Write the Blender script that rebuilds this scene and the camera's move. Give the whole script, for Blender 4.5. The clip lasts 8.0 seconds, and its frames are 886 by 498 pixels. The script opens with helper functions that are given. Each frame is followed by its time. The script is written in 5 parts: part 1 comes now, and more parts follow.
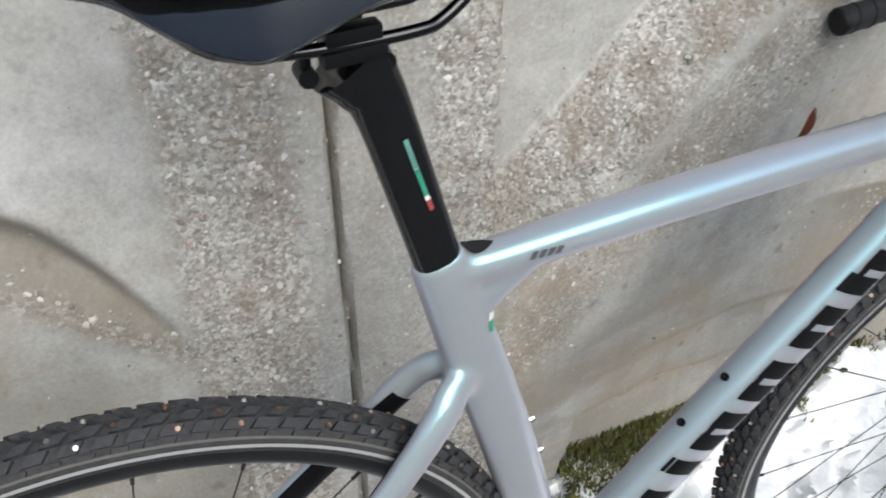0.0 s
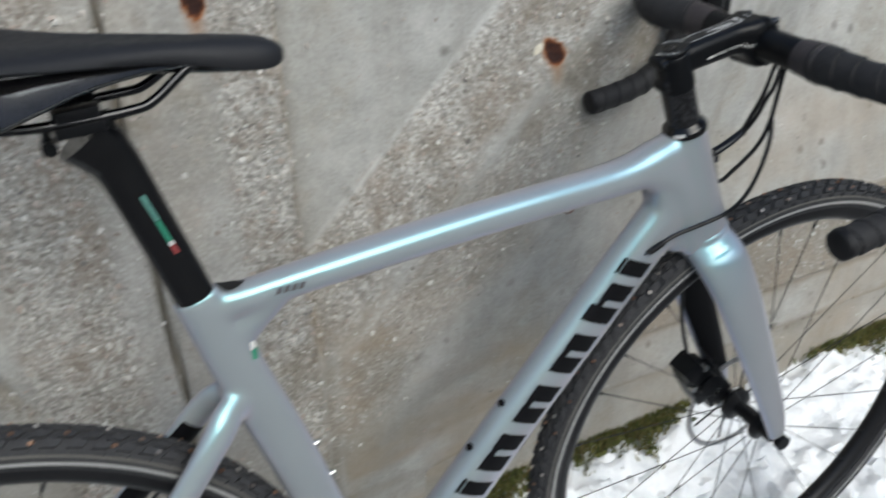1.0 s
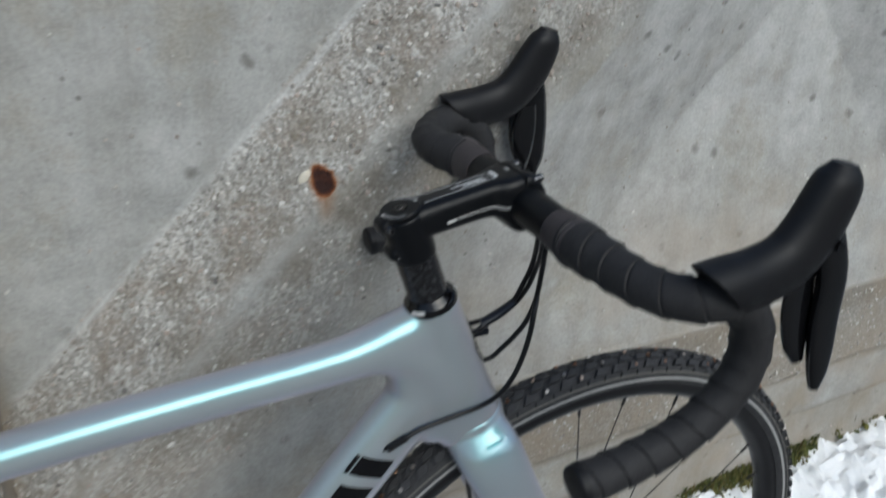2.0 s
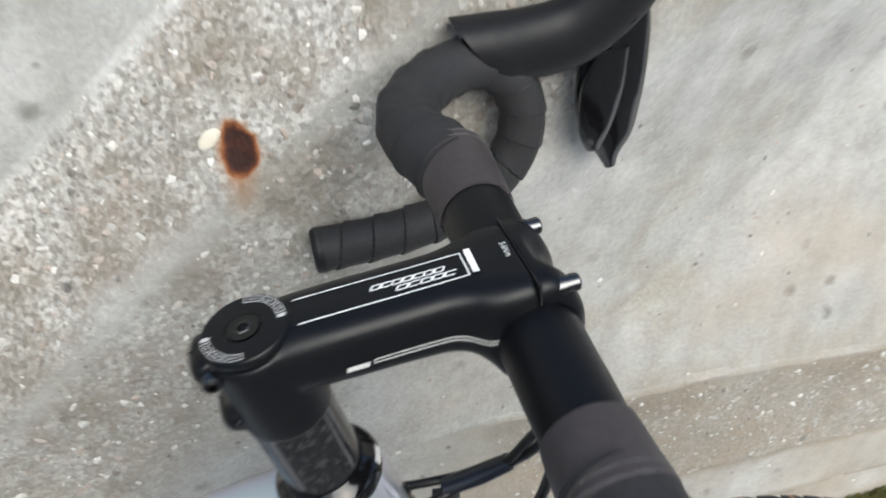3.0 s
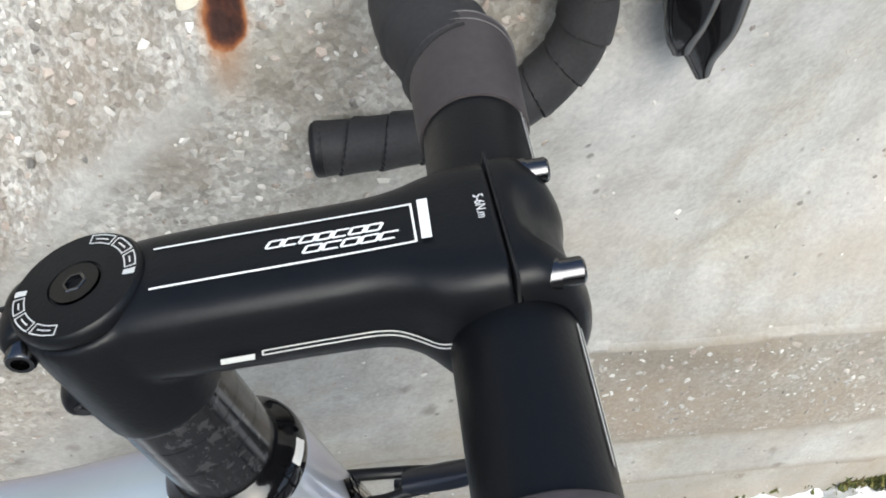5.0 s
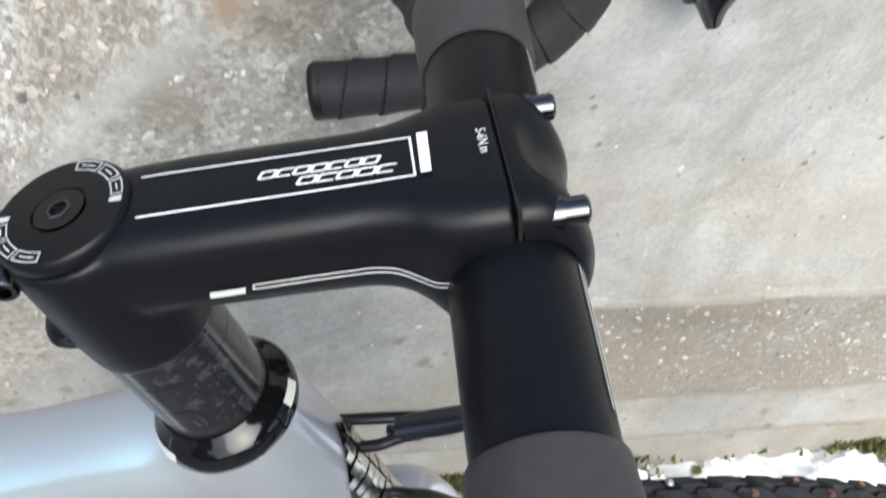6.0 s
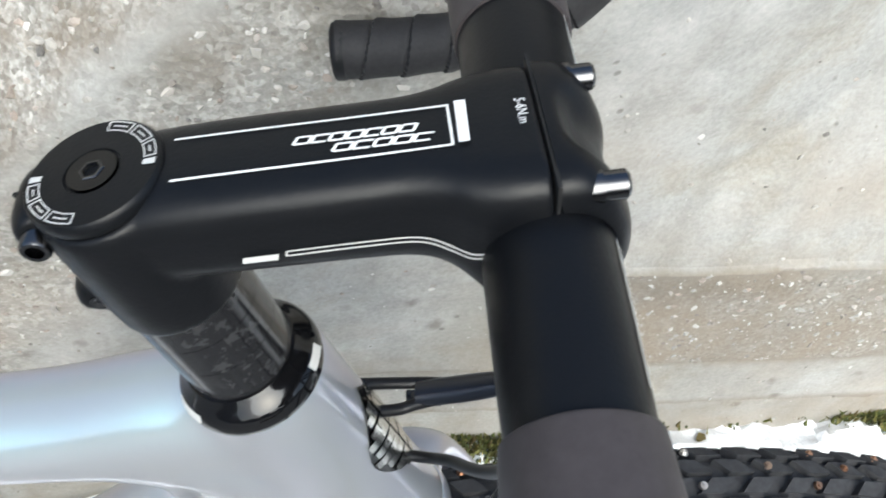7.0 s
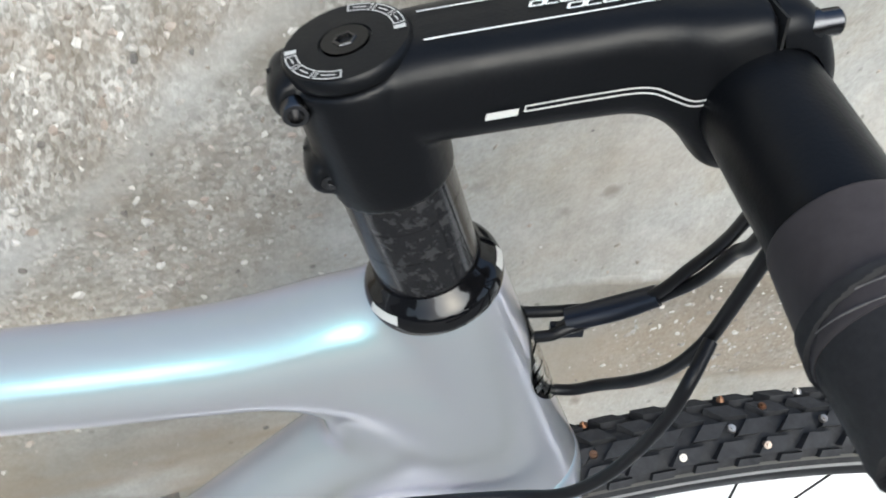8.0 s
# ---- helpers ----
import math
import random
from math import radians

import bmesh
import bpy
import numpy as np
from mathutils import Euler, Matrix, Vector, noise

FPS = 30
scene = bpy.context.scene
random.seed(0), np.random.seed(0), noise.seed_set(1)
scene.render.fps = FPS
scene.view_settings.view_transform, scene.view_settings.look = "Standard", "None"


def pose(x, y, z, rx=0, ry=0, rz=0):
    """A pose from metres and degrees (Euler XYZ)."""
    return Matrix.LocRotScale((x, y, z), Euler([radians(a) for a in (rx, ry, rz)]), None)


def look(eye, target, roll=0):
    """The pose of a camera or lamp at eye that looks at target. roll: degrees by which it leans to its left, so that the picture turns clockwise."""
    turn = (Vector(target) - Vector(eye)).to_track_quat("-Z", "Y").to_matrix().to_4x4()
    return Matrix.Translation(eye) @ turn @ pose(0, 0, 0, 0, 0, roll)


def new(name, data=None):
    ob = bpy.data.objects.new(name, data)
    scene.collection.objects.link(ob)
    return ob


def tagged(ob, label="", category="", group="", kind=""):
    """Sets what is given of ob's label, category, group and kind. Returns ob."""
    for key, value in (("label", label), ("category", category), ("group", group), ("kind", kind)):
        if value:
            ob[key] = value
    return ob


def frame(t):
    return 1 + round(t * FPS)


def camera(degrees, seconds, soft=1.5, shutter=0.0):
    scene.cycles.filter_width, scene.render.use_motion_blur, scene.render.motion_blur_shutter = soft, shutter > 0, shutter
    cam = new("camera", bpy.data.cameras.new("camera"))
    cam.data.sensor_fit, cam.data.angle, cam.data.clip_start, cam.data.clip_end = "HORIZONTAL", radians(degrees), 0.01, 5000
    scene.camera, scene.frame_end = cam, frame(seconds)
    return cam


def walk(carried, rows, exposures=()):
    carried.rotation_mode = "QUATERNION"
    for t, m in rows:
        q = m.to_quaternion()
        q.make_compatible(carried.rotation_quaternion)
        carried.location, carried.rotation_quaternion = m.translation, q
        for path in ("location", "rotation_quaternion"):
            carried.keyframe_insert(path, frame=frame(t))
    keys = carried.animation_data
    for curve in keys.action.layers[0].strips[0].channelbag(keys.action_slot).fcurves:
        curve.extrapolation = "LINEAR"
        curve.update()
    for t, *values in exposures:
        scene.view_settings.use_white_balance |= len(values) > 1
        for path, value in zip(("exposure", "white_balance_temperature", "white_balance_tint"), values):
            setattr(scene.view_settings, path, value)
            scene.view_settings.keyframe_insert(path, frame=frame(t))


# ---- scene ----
from mathutils.bvhtree import BVHTree

cam = camera(56.70, 8.0, soft=1.8, shutter=0.45)
# seconds, x, y, z in metres, rx, ry, rz in degrees
ROWS = [
    (0.0, 0.1036, -0.3976, 1.0828, 52.73, 0.14, -22.58),
    (0.1, 0.1066, -0.4091, 1.0863, 53.07, 0.40, -23.11),
    (0.3, 0.1158, -0.4480, 1.0896, 53.99, 0.76, -23.95),
    (0.5, 0.1267, -0.4962, 1.0852, 54.92, 1.00, -24.18),
    (0.6, 0.1348, -0.5114, 1.0899, 55.07, 1.02, -24.40),
    (0.8, 0.1606, -0.5623, 1.0916, 58.32, 1.50, -24.93),
    (1.0, 0.1999, -0.5932, 1.1080, 60.23, 1.29, -26.65),
    (1.2, 0.2328, -0.5930, 1.1166, 60.41, 0.72, -28.00),
    (1.4, 0.2809, -0.5984, 1.1059, 62.14, 1.09, -28.64),
    (1.5, 0.3192, -0.5876, 1.1044, 62.61, 0.86, -28.73),
    (1.7, 0.3973, -0.5594, 1.1125, 63.34, -0.31, -28.58),
    (1.8, 0.4360, -0.5409, 1.1166, 63.44, -1.34, -28.09),
    (2.0, 0.4900, -0.5164, 1.1288, 63.89, -2.39, -27.50),
    (2.2, 0.5323, -0.4606, 1.1368, 63.21, -3.67, -26.76),
    (3.3, 0.7620, -0.1557, 1.0554, 48.93, -4.09, -13.91),
    (3.5, 0.7675, -0.1367, 1.0461, 47.59, -4.39, -12.30),
    (4.0, 0.7764, -0.1192, 1.0322, 45.47, -4.43, -10.21),
    (4.5, 0.7817, -0.1262, 1.0303, 44.49, -4.56, -9.20),
    (4.7, 0.7894, -0.1324, 1.0330, 43.91, -4.19, -8.55),
    (5.8, 0.7888, -0.1359, 1.0283, 42.99, -5.48, -7.74),
    (6.0, 0.7899, -0.1336, 1.0245, 40.51, -5.63, -7.21),
    (6.5, 0.7896, -0.1270, 1.0238, 37.90, -6.16, -6.02),
    (7.0, 0.7839, -0.1298, 1.0238, 37.59, -6.18, -5.81),
    (7.5, 0.7509, -0.1482, 1.0003, 38.55, -5.59, -5.99),
    (8.0, 0.7186, -0.1711, 0.9926, 43.47, -5.23, -9.55),
]
walk(cam, [(t, pose(*row)) for t, *row in ROWS], [(0, 0.42, 6150, 5), (0.5, 0.15, 6100, 4), (1.0, 0.02, 6050, 3), (1.5, -0.27, 5900, 2), (2.2, -0.25, 5850, 2), (3.3, 0.82, 6200, 4), (6.5, 0.92, 6050, 3), (7.5, 1.0, 6080, 2), (8.0, 0.74, 6100, 3)])


# ---------------------------------------------------------------- world and light
SUN_ELEV, SUN_TURN = 42.0, 176.0
world = bpy.data.worlds.new("overcast_sky")
scene.world = world
world.use_nodes = True
wn, wl = world.node_tree.nodes, world.node_tree.links
sky = wn.new("ShaderNodeTexSky")
sky.sky_type, sky.sun_disc = "NISHITA", False
sky.sun_elevation, sky.sun_rotation = radians(SUN_ELEV), radians(SUN_TURN)
sky.air_density, sky.dust_density, sky.ozone_density = 1.0, 4.0, 1.0
wl.new(sky.outputs[0], wn["Background"].inputs[0])
wn["Background"].inputs[1].default_value = 0.15
lamp = bpy.data.lights.new("sun", "SUN")
lamp.energy, lamp.angle, lamp.color = 1.35, radians(50), (1.0, 1.0, 1.0)
sun = new("sun", lamp)
_e, _a = radians(SUN_ELEV), radians(SUN_TURN)
sun.matrix_world = look((3 * math.sin(_a), 3 * math.cos(_a), 5.0), (3 * math.sin(_a) - math.sin(_a) * math.cos(_e), 3 * math.cos(_a) - math.cos(_a) * math.cos(_e), 5.0 - math.sin(_e)))


# ---------------------------------------------------------------- materials
def mat(name, color, rough=0.5, metal=0.0, coat=0.0, spec=0.5):
    m = bpy.data.materials.new(name)
    m.use_nodes = True
    b = m.node_tree.nodes["Principled BSDF"]
    b.inputs["Base Color"].default_value = (*color, 1)
    b.inputs["Roughness"].default_value = rough
    b.inputs["Metallic"].default_value = metal
    b.inputs["Coat Weight"].default_value = coat
    b.inputs["Coat Roughness"].default_value = 0.04
    b.inputs["Specular IOR Level"].default_value = spec
    return m


class Nodes:
    """Short hand for wiring a material's nodes."""

    def __init__(self, m):
        self.t = m.node_tree
        self.b = self.t.nodes["Principled BSDF"]
        self.co = self.t.nodes.new("ShaderNodeTexCoord").outputs["Object"]

    def link(self, a, b):
        self.t.links.new(a, b)

    def noise(self, scale, detail=4.0, rough=0.55, co=None, out="Fac"):
        n = self.t.nodes.new("ShaderNodeTexNoise")
        n.inputs["Scale"].default_value, n.inputs["Detail"].default_value, n.inputs["Roughness"].default_value = scale, detail, rough
        self.link(co or self.co, n.inputs["Vector"])
        return n.outputs[out]

    def voronoi(self, scale, out="Distance", co=None, rand=1.0):
        n = self.t.nodes.new("ShaderNodeTexVoronoi")
        n.inputs["Scale"].default_value, n.inputs["Randomness"].default_value = scale, rand
        self.link(co or self.co, n.inputs["Vector"])
        return n.outputs[out]

    def ramp(self, fac, stops):
        n = self.t.nodes.new("ShaderNodeValToRGB")
        e = n.color_ramp.elements
        while len(e) < len(stops):
            e.new(0.5)
        for s, (p, c) in zip(e, stops):
            s.position, s.color = p, (*c, 1) if len(c) == 3 else c
        self.link(fac, n.inputs[0])
        return n.outputs[0]

    def mix(self, fac, a, b, kind="MIX"):
        n = self.t.nodes.new("ShaderNodeMix")
        n.data_type, n.blend_type = "RGBA", kind
        ins = [s for s in n.inputs if s.enabled]
        for s, v in zip(ins, (fac, a, b)):
            if isinstance(v, (int, float)):
                s.default_value = v
            elif isinstance(v, tuple):
                s.default_value = (*v, 1)
            else:
                self.link(v, s)
        return [s for s in n.outputs if s.enabled][0]

    def math(self, op, a, b=0.0):
        n = self.t.nodes.new("ShaderNodeMath")
        n.operation = op
        for s, v in zip(n.inputs, (a, b)):
            if isinstance(v, (int, float)):
                s.default_value = v
            else:
                self.link(v, s)
        return n.outputs[0]

    def attr(self, name):
        n = self.t.nodes.new("ShaderNodeAttribute")
        n.attribute_name = name
        return n.outputs["Fac"]

    def island(self):
        return self.t.nodes.new("ShaderNodeNewGeometry").outputs["Random Per Island"]

    def bump(self, height, strength=0.3, dist=0.002, normal=None):
        n = self.t.nodes.new("ShaderNodeBump")
        n.inputs["Strength"].default_value, n.inputs["Distance"].default_value = strength, dist
        self.link(height, n.inputs["Height"])
        if normal:
            self.link(normal, n.inputs["Normal"])
        return n.outputs[0]

    def color(self, s):
        self.link(s, self.b.inputs["Base Color"])

    def rough(self, s):
        self.link(s, self.b.inputs["Roughness"])

    def normal(self, s):
        self.link(s, self.b.inputs["Normal"])


def concrete_material():
    m = mat("weathered_concrete", (0.4, 0.39, 0.36), 0.92, spec=0.25)
    n = Nodes(m)
    agg, stain_shade = n.attr("aggregate"), n.attr("stain_shade")
    big = n.noise(3.5, 5, 0.6)
    mid = n.noise(22, 5, 0.65)
    fine = n.noise(230, 3, 0.7)
    smooth = n.ramp(mid, [(0.25, (0.27, 0.265, 0.25)), (0.5, (0.37, 0.37, 0.35)), (0.75, (0.47, 0.465, 0.445))])
    smooth = n.mix(n.ramp(big, [(0.4, (0, 0, 0)), (0.65, (1, 1, 1))]), smooth, n.mix(0.35, smooth, (0.33, 0.335, 0.33)))
    patch = n.noise(7.5, 6, 0.7)
    smooth = n.mix(n.ramp(patch, [(0.52, (0, 0, 0)), (0.68, (0.75, 0.75, 0.75))]), smooth, (0.27, 0.24, 0.185))
    smooth = n.mix(n.ramp(patch, [(0.30, (0.8, 0.8, 0.8)), (0.46, (0, 0, 0))]), smooth, (0.50, 0.495, 0.48))
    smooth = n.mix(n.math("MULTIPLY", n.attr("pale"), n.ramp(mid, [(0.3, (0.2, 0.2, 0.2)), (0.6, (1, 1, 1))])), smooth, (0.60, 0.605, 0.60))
    smooth = n.mix(0.20, smooth, n.ramp(fine, [(0.3, (0.16, 0.155, 0.14)), (0.7, (0.66, 0.64, 0.6))]))
    # blow holes and dark specks
    holes = n.ramp(n.voronoi(38), [(0.0, (1, 1, 1)), (0.06, (1, 1, 1)), (0.12, (0, 0, 0))])
    holes = n.math("MULTIPLY", holes, n.ramp(n.noise(9, 2), [(0.55, (0, 0, 0)), (0.62, (1, 1, 1))]))
    smooth = n.mix(n.math("MULTIPLY", holes, 0.6), smooth, (0.12, 0.115, 0.105))
    warp = n.mix(0.02, n.co, n.noise(40, 3, 0.6, out="Color"))
    blots = n.ramp(n.voronoi(17, co=warp), [(0.0, (1, 1, 1)), (0.08, (0.8, 0.8, 0.8)), (0.17, (0, 0, 0))])
    blots = n.math("MULTIPLY", blots, n.ramp(n.noise(5, 2), [(0.42, (0, 0, 0)), (0.50, (1, 1, 1))]))
    smooth = n.mix(n.math("MULTIPLY", blots, 0.75), smooth, (0.13, 0.125, 0.11))
    # sandy matrix between the exposed stones
    cell = n.voronoi(260, "Color")
    sand = n.ramp(n.math("ADD", n.math("MULTIPLY", n.noise(420, 2), 0.5), n.math("MULTIPLY", cell, 0.5)), [(0.25, (0.19, 0.178, 0.158)), (0.5, (0.33, 0.317, 0.29)), (0.75, (0.56, 0.543, 0.508))])
    sand = n.mix(n.ramp(n.noise(16, 5, 0.7), [(0.48, (0, 0, 0)), (0.66, (0.6, 0.6, 0.6))]), sand, (0.21, 0.165, 0.125))
    sand = n.mix(n.ramp(n.noise(60, 4, 0.7), [(0.56, (0, 0, 0)), (0.70, (0.7, 0.7, 0.7))]), sand, (0.62, 0.61, 0.58))
    col = n.mix(agg, smooth, sand)
    # rain streaks, then dirt and painted shade from one mask
    streak = n.t.nodes.new("ShaderNodeMapping")
    streak.inputs["Scale"].default_value = (14, 14, 1.1)
    n.link(n.co, streak.inputs["Vector"])
    drip = n.ramp(n.noise(1.6, 4, 0.6, streak.outputs[0]), [(0.45, (0, 0, 0)), (0.75, (1, 1, 1))])
    col = n.mix(n.math("MULTIPLY", drip, 0.28), col, (0.17, 0.155, 0.13))
    col = n.mix(n.math("MULTIPLY", stain_shade, n.ramp(mid, [(0.2, (0.5, 0.5, 0.5)), (0.7, (1, 1, 1))])), col, (0.15, 0.125, 0.09))
    col = n.mix(n.math("MULTIPLY", n.attr("ochre"), n.ramp(mid, [(0.2, (0.55, 0.55, 0.55)), (0.6, (1, 1, 1))])), col, (0.31, 0.245, 0.175))
    rust = n.attr("rust")
    rusty = n.ramp(n.math("ADD", rust, n.math("MULTIPLY", n.math("SUBTRACT", n.noise(110, 4), 0.5), 0.7)), [(0.25, (0.30, 0.17, 0.09)), (0.55, (0.20, 0.075, 0.028)), (0.8, (0.07, 0.025, 0.014)), (1.0, (0.03, 0.014, 0.011))])
    col = n.mix(n.ramp(rust, [(0.02, (0, 0, 0)), (0.5, (1, 1, 1))]), col, rusty)
    n.color(col)
    h = n.math("ADD", n.math("MULTIPLY", fine, 0.35), n.math("MULTIPLY", n.math("MULTIPLY", n.voronoi(170), agg), 1.0))
    n.normal(n.bump(h, 0.55, 0.003, n.bump(n.math("SUBTRACT", mid, holes), 0.35, 0.006)))
    return m


def snow_material():
    m = mat("old_snow", (0.86, 0.88, 0.9), 0.6, spec=0.3)
    n = Nodes(m)
    white = n.ramp(n.noise(28, 6, 0.65), [(0.3, (0.72, 0.745, 0.765)), (0.5, (0.86, 0.87, 0.88)), (0.75, (0.91, 0.915, 0.915))])
    # unseen dark ground beyond the snow, added to darken reflections from below
    dark_ground = n.ramp(n.noise(14, 6, 0.75), [(0.3, (0.07, 0.07, 0.07)), (0.55, (0.16, 0.16, 0.16)), (0.75, (0.42, 0.43, 0.44))])
    n.color(n.mix(n.attr("bare"), white, dark_ground))
    n.normal(n.bump(n.noise(120, 4, 0.6), 0.5, 0.006))
    return m


def paint_material():
    """Lilac-grey pearl lacquer that flips to turquoise where it mirrors and to pink at a slant."""
    m = mat("iridescent_lacquer", (0.30, 0.308, 0.304), 0.31, 0.0, 1.0)
    n = Nodes(m)
    n.b.inputs["Coat IOR"].default_value, n.b.inputs["Coat Roughness"].default_value = 1.85, 0.10
    n.b.inputs["IOR"].default_value = 2.4
    n.b.inputs["Thin Film Thickness"].default_value = 267
    n.b.inputs["Thin Film IOR"].default_value = 1.82
    n.color(n.ramp(n.noise(9, 2), [(0.3, (0.294, 0.304, 0.298)), (0.7, (0.308, 0.314, 0.312))]))
    return m


def grained(name, color, rough, scale, depth, amount=0.25, spec=0.4, metal=0.0, coat=0.0):
    m = mat(name, color, rough, metal, coat, spec)
    n = Nodes(m)
    g = n.noise(scale, 3, 0.6)
    lo, hi = tuple(c * (1 - amount) for c in color), tuple(c * (1 + amount) for c in color)
    n.color(n.mix(n.noise(scale / 12, 3), n.ramp(g, [(0.3, lo), (0.7, hi)]), color))
    n.rough(n.ramp(n.noise(scale / 5, 3), [(0.3, (rough * 0.85,) * 3), (0.7, (min(1, rough * 1.12),) * 3)]))
    n.normal(n.bump(g, 0.3, depth))
    return m


def carbon_material():
    m = mat("gloss_carbon", (0.012, 0.012, 0.013), 0.14, 0.0, 0.0, 0.45)
    n = Nodes(m)
    ch = n.ramp(n.noise(240, 4, 0.7), [(0.52, (0.008, 0.008, 0.009)), (0.58, (0.05, 0.05, 0.052))])
    n.color(n.mix(0.5, ch, (0.012, 0.012, 0.013)))
    return m


def moss_material():
    m = mat("wet_moss", (0.06, 0.07, 0.02), 0.85)
    n = Nodes(m)
    n.color(n.ramp(n.island(), [(0.0, (0.035, 0.045, 0.012)), (0.35, (0.085, 0.10, 0.022)), (0.65, (0.14, 0.13, 0.03)), (0.85, (0.10, 0.07, 0.025)), (1.0, (0.20, 0.19, 0.06))]))
    return m


def stone_material(name="exposed_pebbles", single=False):
    m = mat(name, (0.4, 0.38, 0.35), 0.6)
    n = Nodes(m)
    tone = n.ramp(n.t.nodes.new("ShaderNodeObjectInfo").outputs["Random"] if single else n.island(), [(0.0, (0.07, 0.065, 0.06)), (0.12, (0.22, 0.17, 0.13)), (0.3, (0.30, 0.28, 0.25)), (0.55, (0.40, 0.385, 0.35)), (0.72, (0.33, 0.25, 0.20)), (0.86, (0.55, 0.53, 0.49)), (0.95, (0.66, 0.64, 0.6)), (1.0, (0.74, 0.72, 0.68))])
    n.color(n.mix(0.3, tone, n.mix(n.noise(400, 3), (0.12, 0.11, 0.1), (0.6, 0.58, 0.54))))
    n.normal(n.bump(n.noise(600, 2), 0.3, 0.0006))
    return m


M_WALL = concrete_material()
M_SNOW = snow_material()
M_PAINT = paint_material()
M_CARBON = carbon_material()
M_MOSS = moss_material()
M_STONE = stone_material()
M_PEBBLE = stone_material("single_pebbles", True)
M_BACKDROP = mat("backdrop_grey", (0.15, 0.145, 0.14), 0.95)
M_GLOSS = mat("gloss_black_lacquer", (0.004, 0.004, 0.0045), 0.08, 0, 0.0, 0.45)
M_SHELL = mat("clear_coated_black_shell", (0.010, 0.010, 0.011), 0.10, 0, 1.0, 0.6)
M_SHELL.node_tree.nodes["Principled BSDF"].inputs["Coat IOR"].default_value = 1.8
M_ALU = grained("black_anodised_aluminium", (0.0040, 0.0044, 0.0054), 0.37, 900, 0.0002, 0.2, 0.22)
M_STEEL = mat("polished_black_steel", (0.045, 0.045, 0.047), 0.18, 1.0)
M_BOLT = mat("dark_chromed_steel", (0.11, 0.11, 0.113), 0.2, 1.0)
M_LEAF = grained("dry_red_brown_leaf", (0.20, 0.065, 0.035), 0.6, 220, 0.0004, 0.35)
M_BRIGHT = mat("bright_steel", (0.62, 0.62, 0.6), 0.25, 1.0)
M_TAPE = grained("dark_grey_bar_tape", (0.024, 0.0235, 0.0245), 0.66, 500, 0.0005, 0.3, 0.25)
M_FINISH = grained("brown_grey_finishing_tape", (0.046, 0.040, 0.041), 0.5, 300, 0.0002, 0.2, 0.25)
M_SEAM = grained("pale_tape_edge", (0.10, 0.095, 0.095), 0.6, 900, 0.0002, 0.4)
M_RUBBER = grained("hood_rubber", (0.008, 0.008, 0.009), 0.5, 700, 0.0003, 0.2, 0.25)
M_TYRE = grained("tyre_rubber", (0.040, 0.040, 0.042), 0.78, 260, 0.0005, 0.4, 0.25)
M_RIM = grained("matt_black_rim", (0.010, 0.010, 0.011), 0.4, 300, 0.0001, 0.2, 0.3)
M_STRIPE = mat("grey_reflective_band", (0.33, 0.33, 0.32), 0.45)
M_LINE = mat("brown_grey_rubber_line", (0.10, 0.095, 0.085), 0.6)
M_STUD = mat("worn_steel_studs", (0.27, 0.235, 0.205), 0.45, 1.0)
_st = Nodes(M_STUD)
_st.color(_st.ramp(_st.t.nodes.new("ShaderNodeObjectInfo").outputs["Random"], [(0.0, (0.60, 0.58, 0.55)), (0.35, (0.42, 0.38, 0.34)), (0.5, (0.33, 0.20, 0.13)), (1.0, (0.24, 0.12, 0.07))]))
M_DISC = mat("brake_steel", (0.52, 0.52, 0.52), 0.35, 1.0)
M_SADDLE = grained("saddle_microfibre", (0.014, 0.0145, 0.017), 0.55, 800, 0.0003, 0.25, 0.3)
M_WHITE = mat("white_print", (0.8, 0.8, 0.78), 0.5)
M_SILVER = mat("silver_print", (0.55, 0.55, 0.53), 0.4)
M_BLACKPRINT = mat("black_print", (0.006, 0.006, 0.007), 0.45, 0, 0.0, 0.1)
M_GREYPRINT = mat("grey_print", (0.07, 0.075, 0.085), 0.4)
M_GREEN = mat("green_print", (0.04, 0.26, 0.16), 0.4)
M_MINT = mat("mint_print", (0.14, 0.33, 0.28), 0.4)
M_RED = mat("red_print", (0.30, 0.05, 0.05), 0.4)
M_BLUE = mat("dark_blue_sleeve", (0.004, 0.006, 0.012), 0.3)
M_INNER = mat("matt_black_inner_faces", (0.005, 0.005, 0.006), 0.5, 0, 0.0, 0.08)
M_PALE = grained("pale_stone", (0.62, 0.58, 0.48), 0.6, 300, 0.0006, 0.2)
# near-black fill that paints the shade inside slits, gaps and openings
M_DARK = mat("opening_shade", (0.004, 0.004, 0.004), 0.8)
M_CABLE = mat("cable_housing", (0.008, 0.008, 0.009), 0.35, 0, 0.0, 0.3)


# ---------------------------------------------------------------- mesh helpers
def link_mesh(name, me, material, parent=None, label="", smooth=True):
    me.materials.append(material)
    if smooth:
        me.polygons.foreach_set("use_smooth", [True] * len(me.polygons))
        me.set_sharp_from_angle(angle=radians(42))
    ob = new(name, me)
    if parent:
        ob.parent = parent
    if label:
        tagged(ob, label)
    return ob


def part(name, bm, material, parent=None, label="", smooth=True):
    me = bpy.data.meshes.new(name)
    bmesh.ops.recalc_face_normals(bm, faces=bm.faces)
    bm.to_mesh(me)
    bm.free()
    return link_mesh(name, me, material, parent, label, smooth)


def thing(name, at, label, category, group="", kind=""):
    ob = new(name)
    ob.location = at
    return tagged(ob, label, category, group, kind)


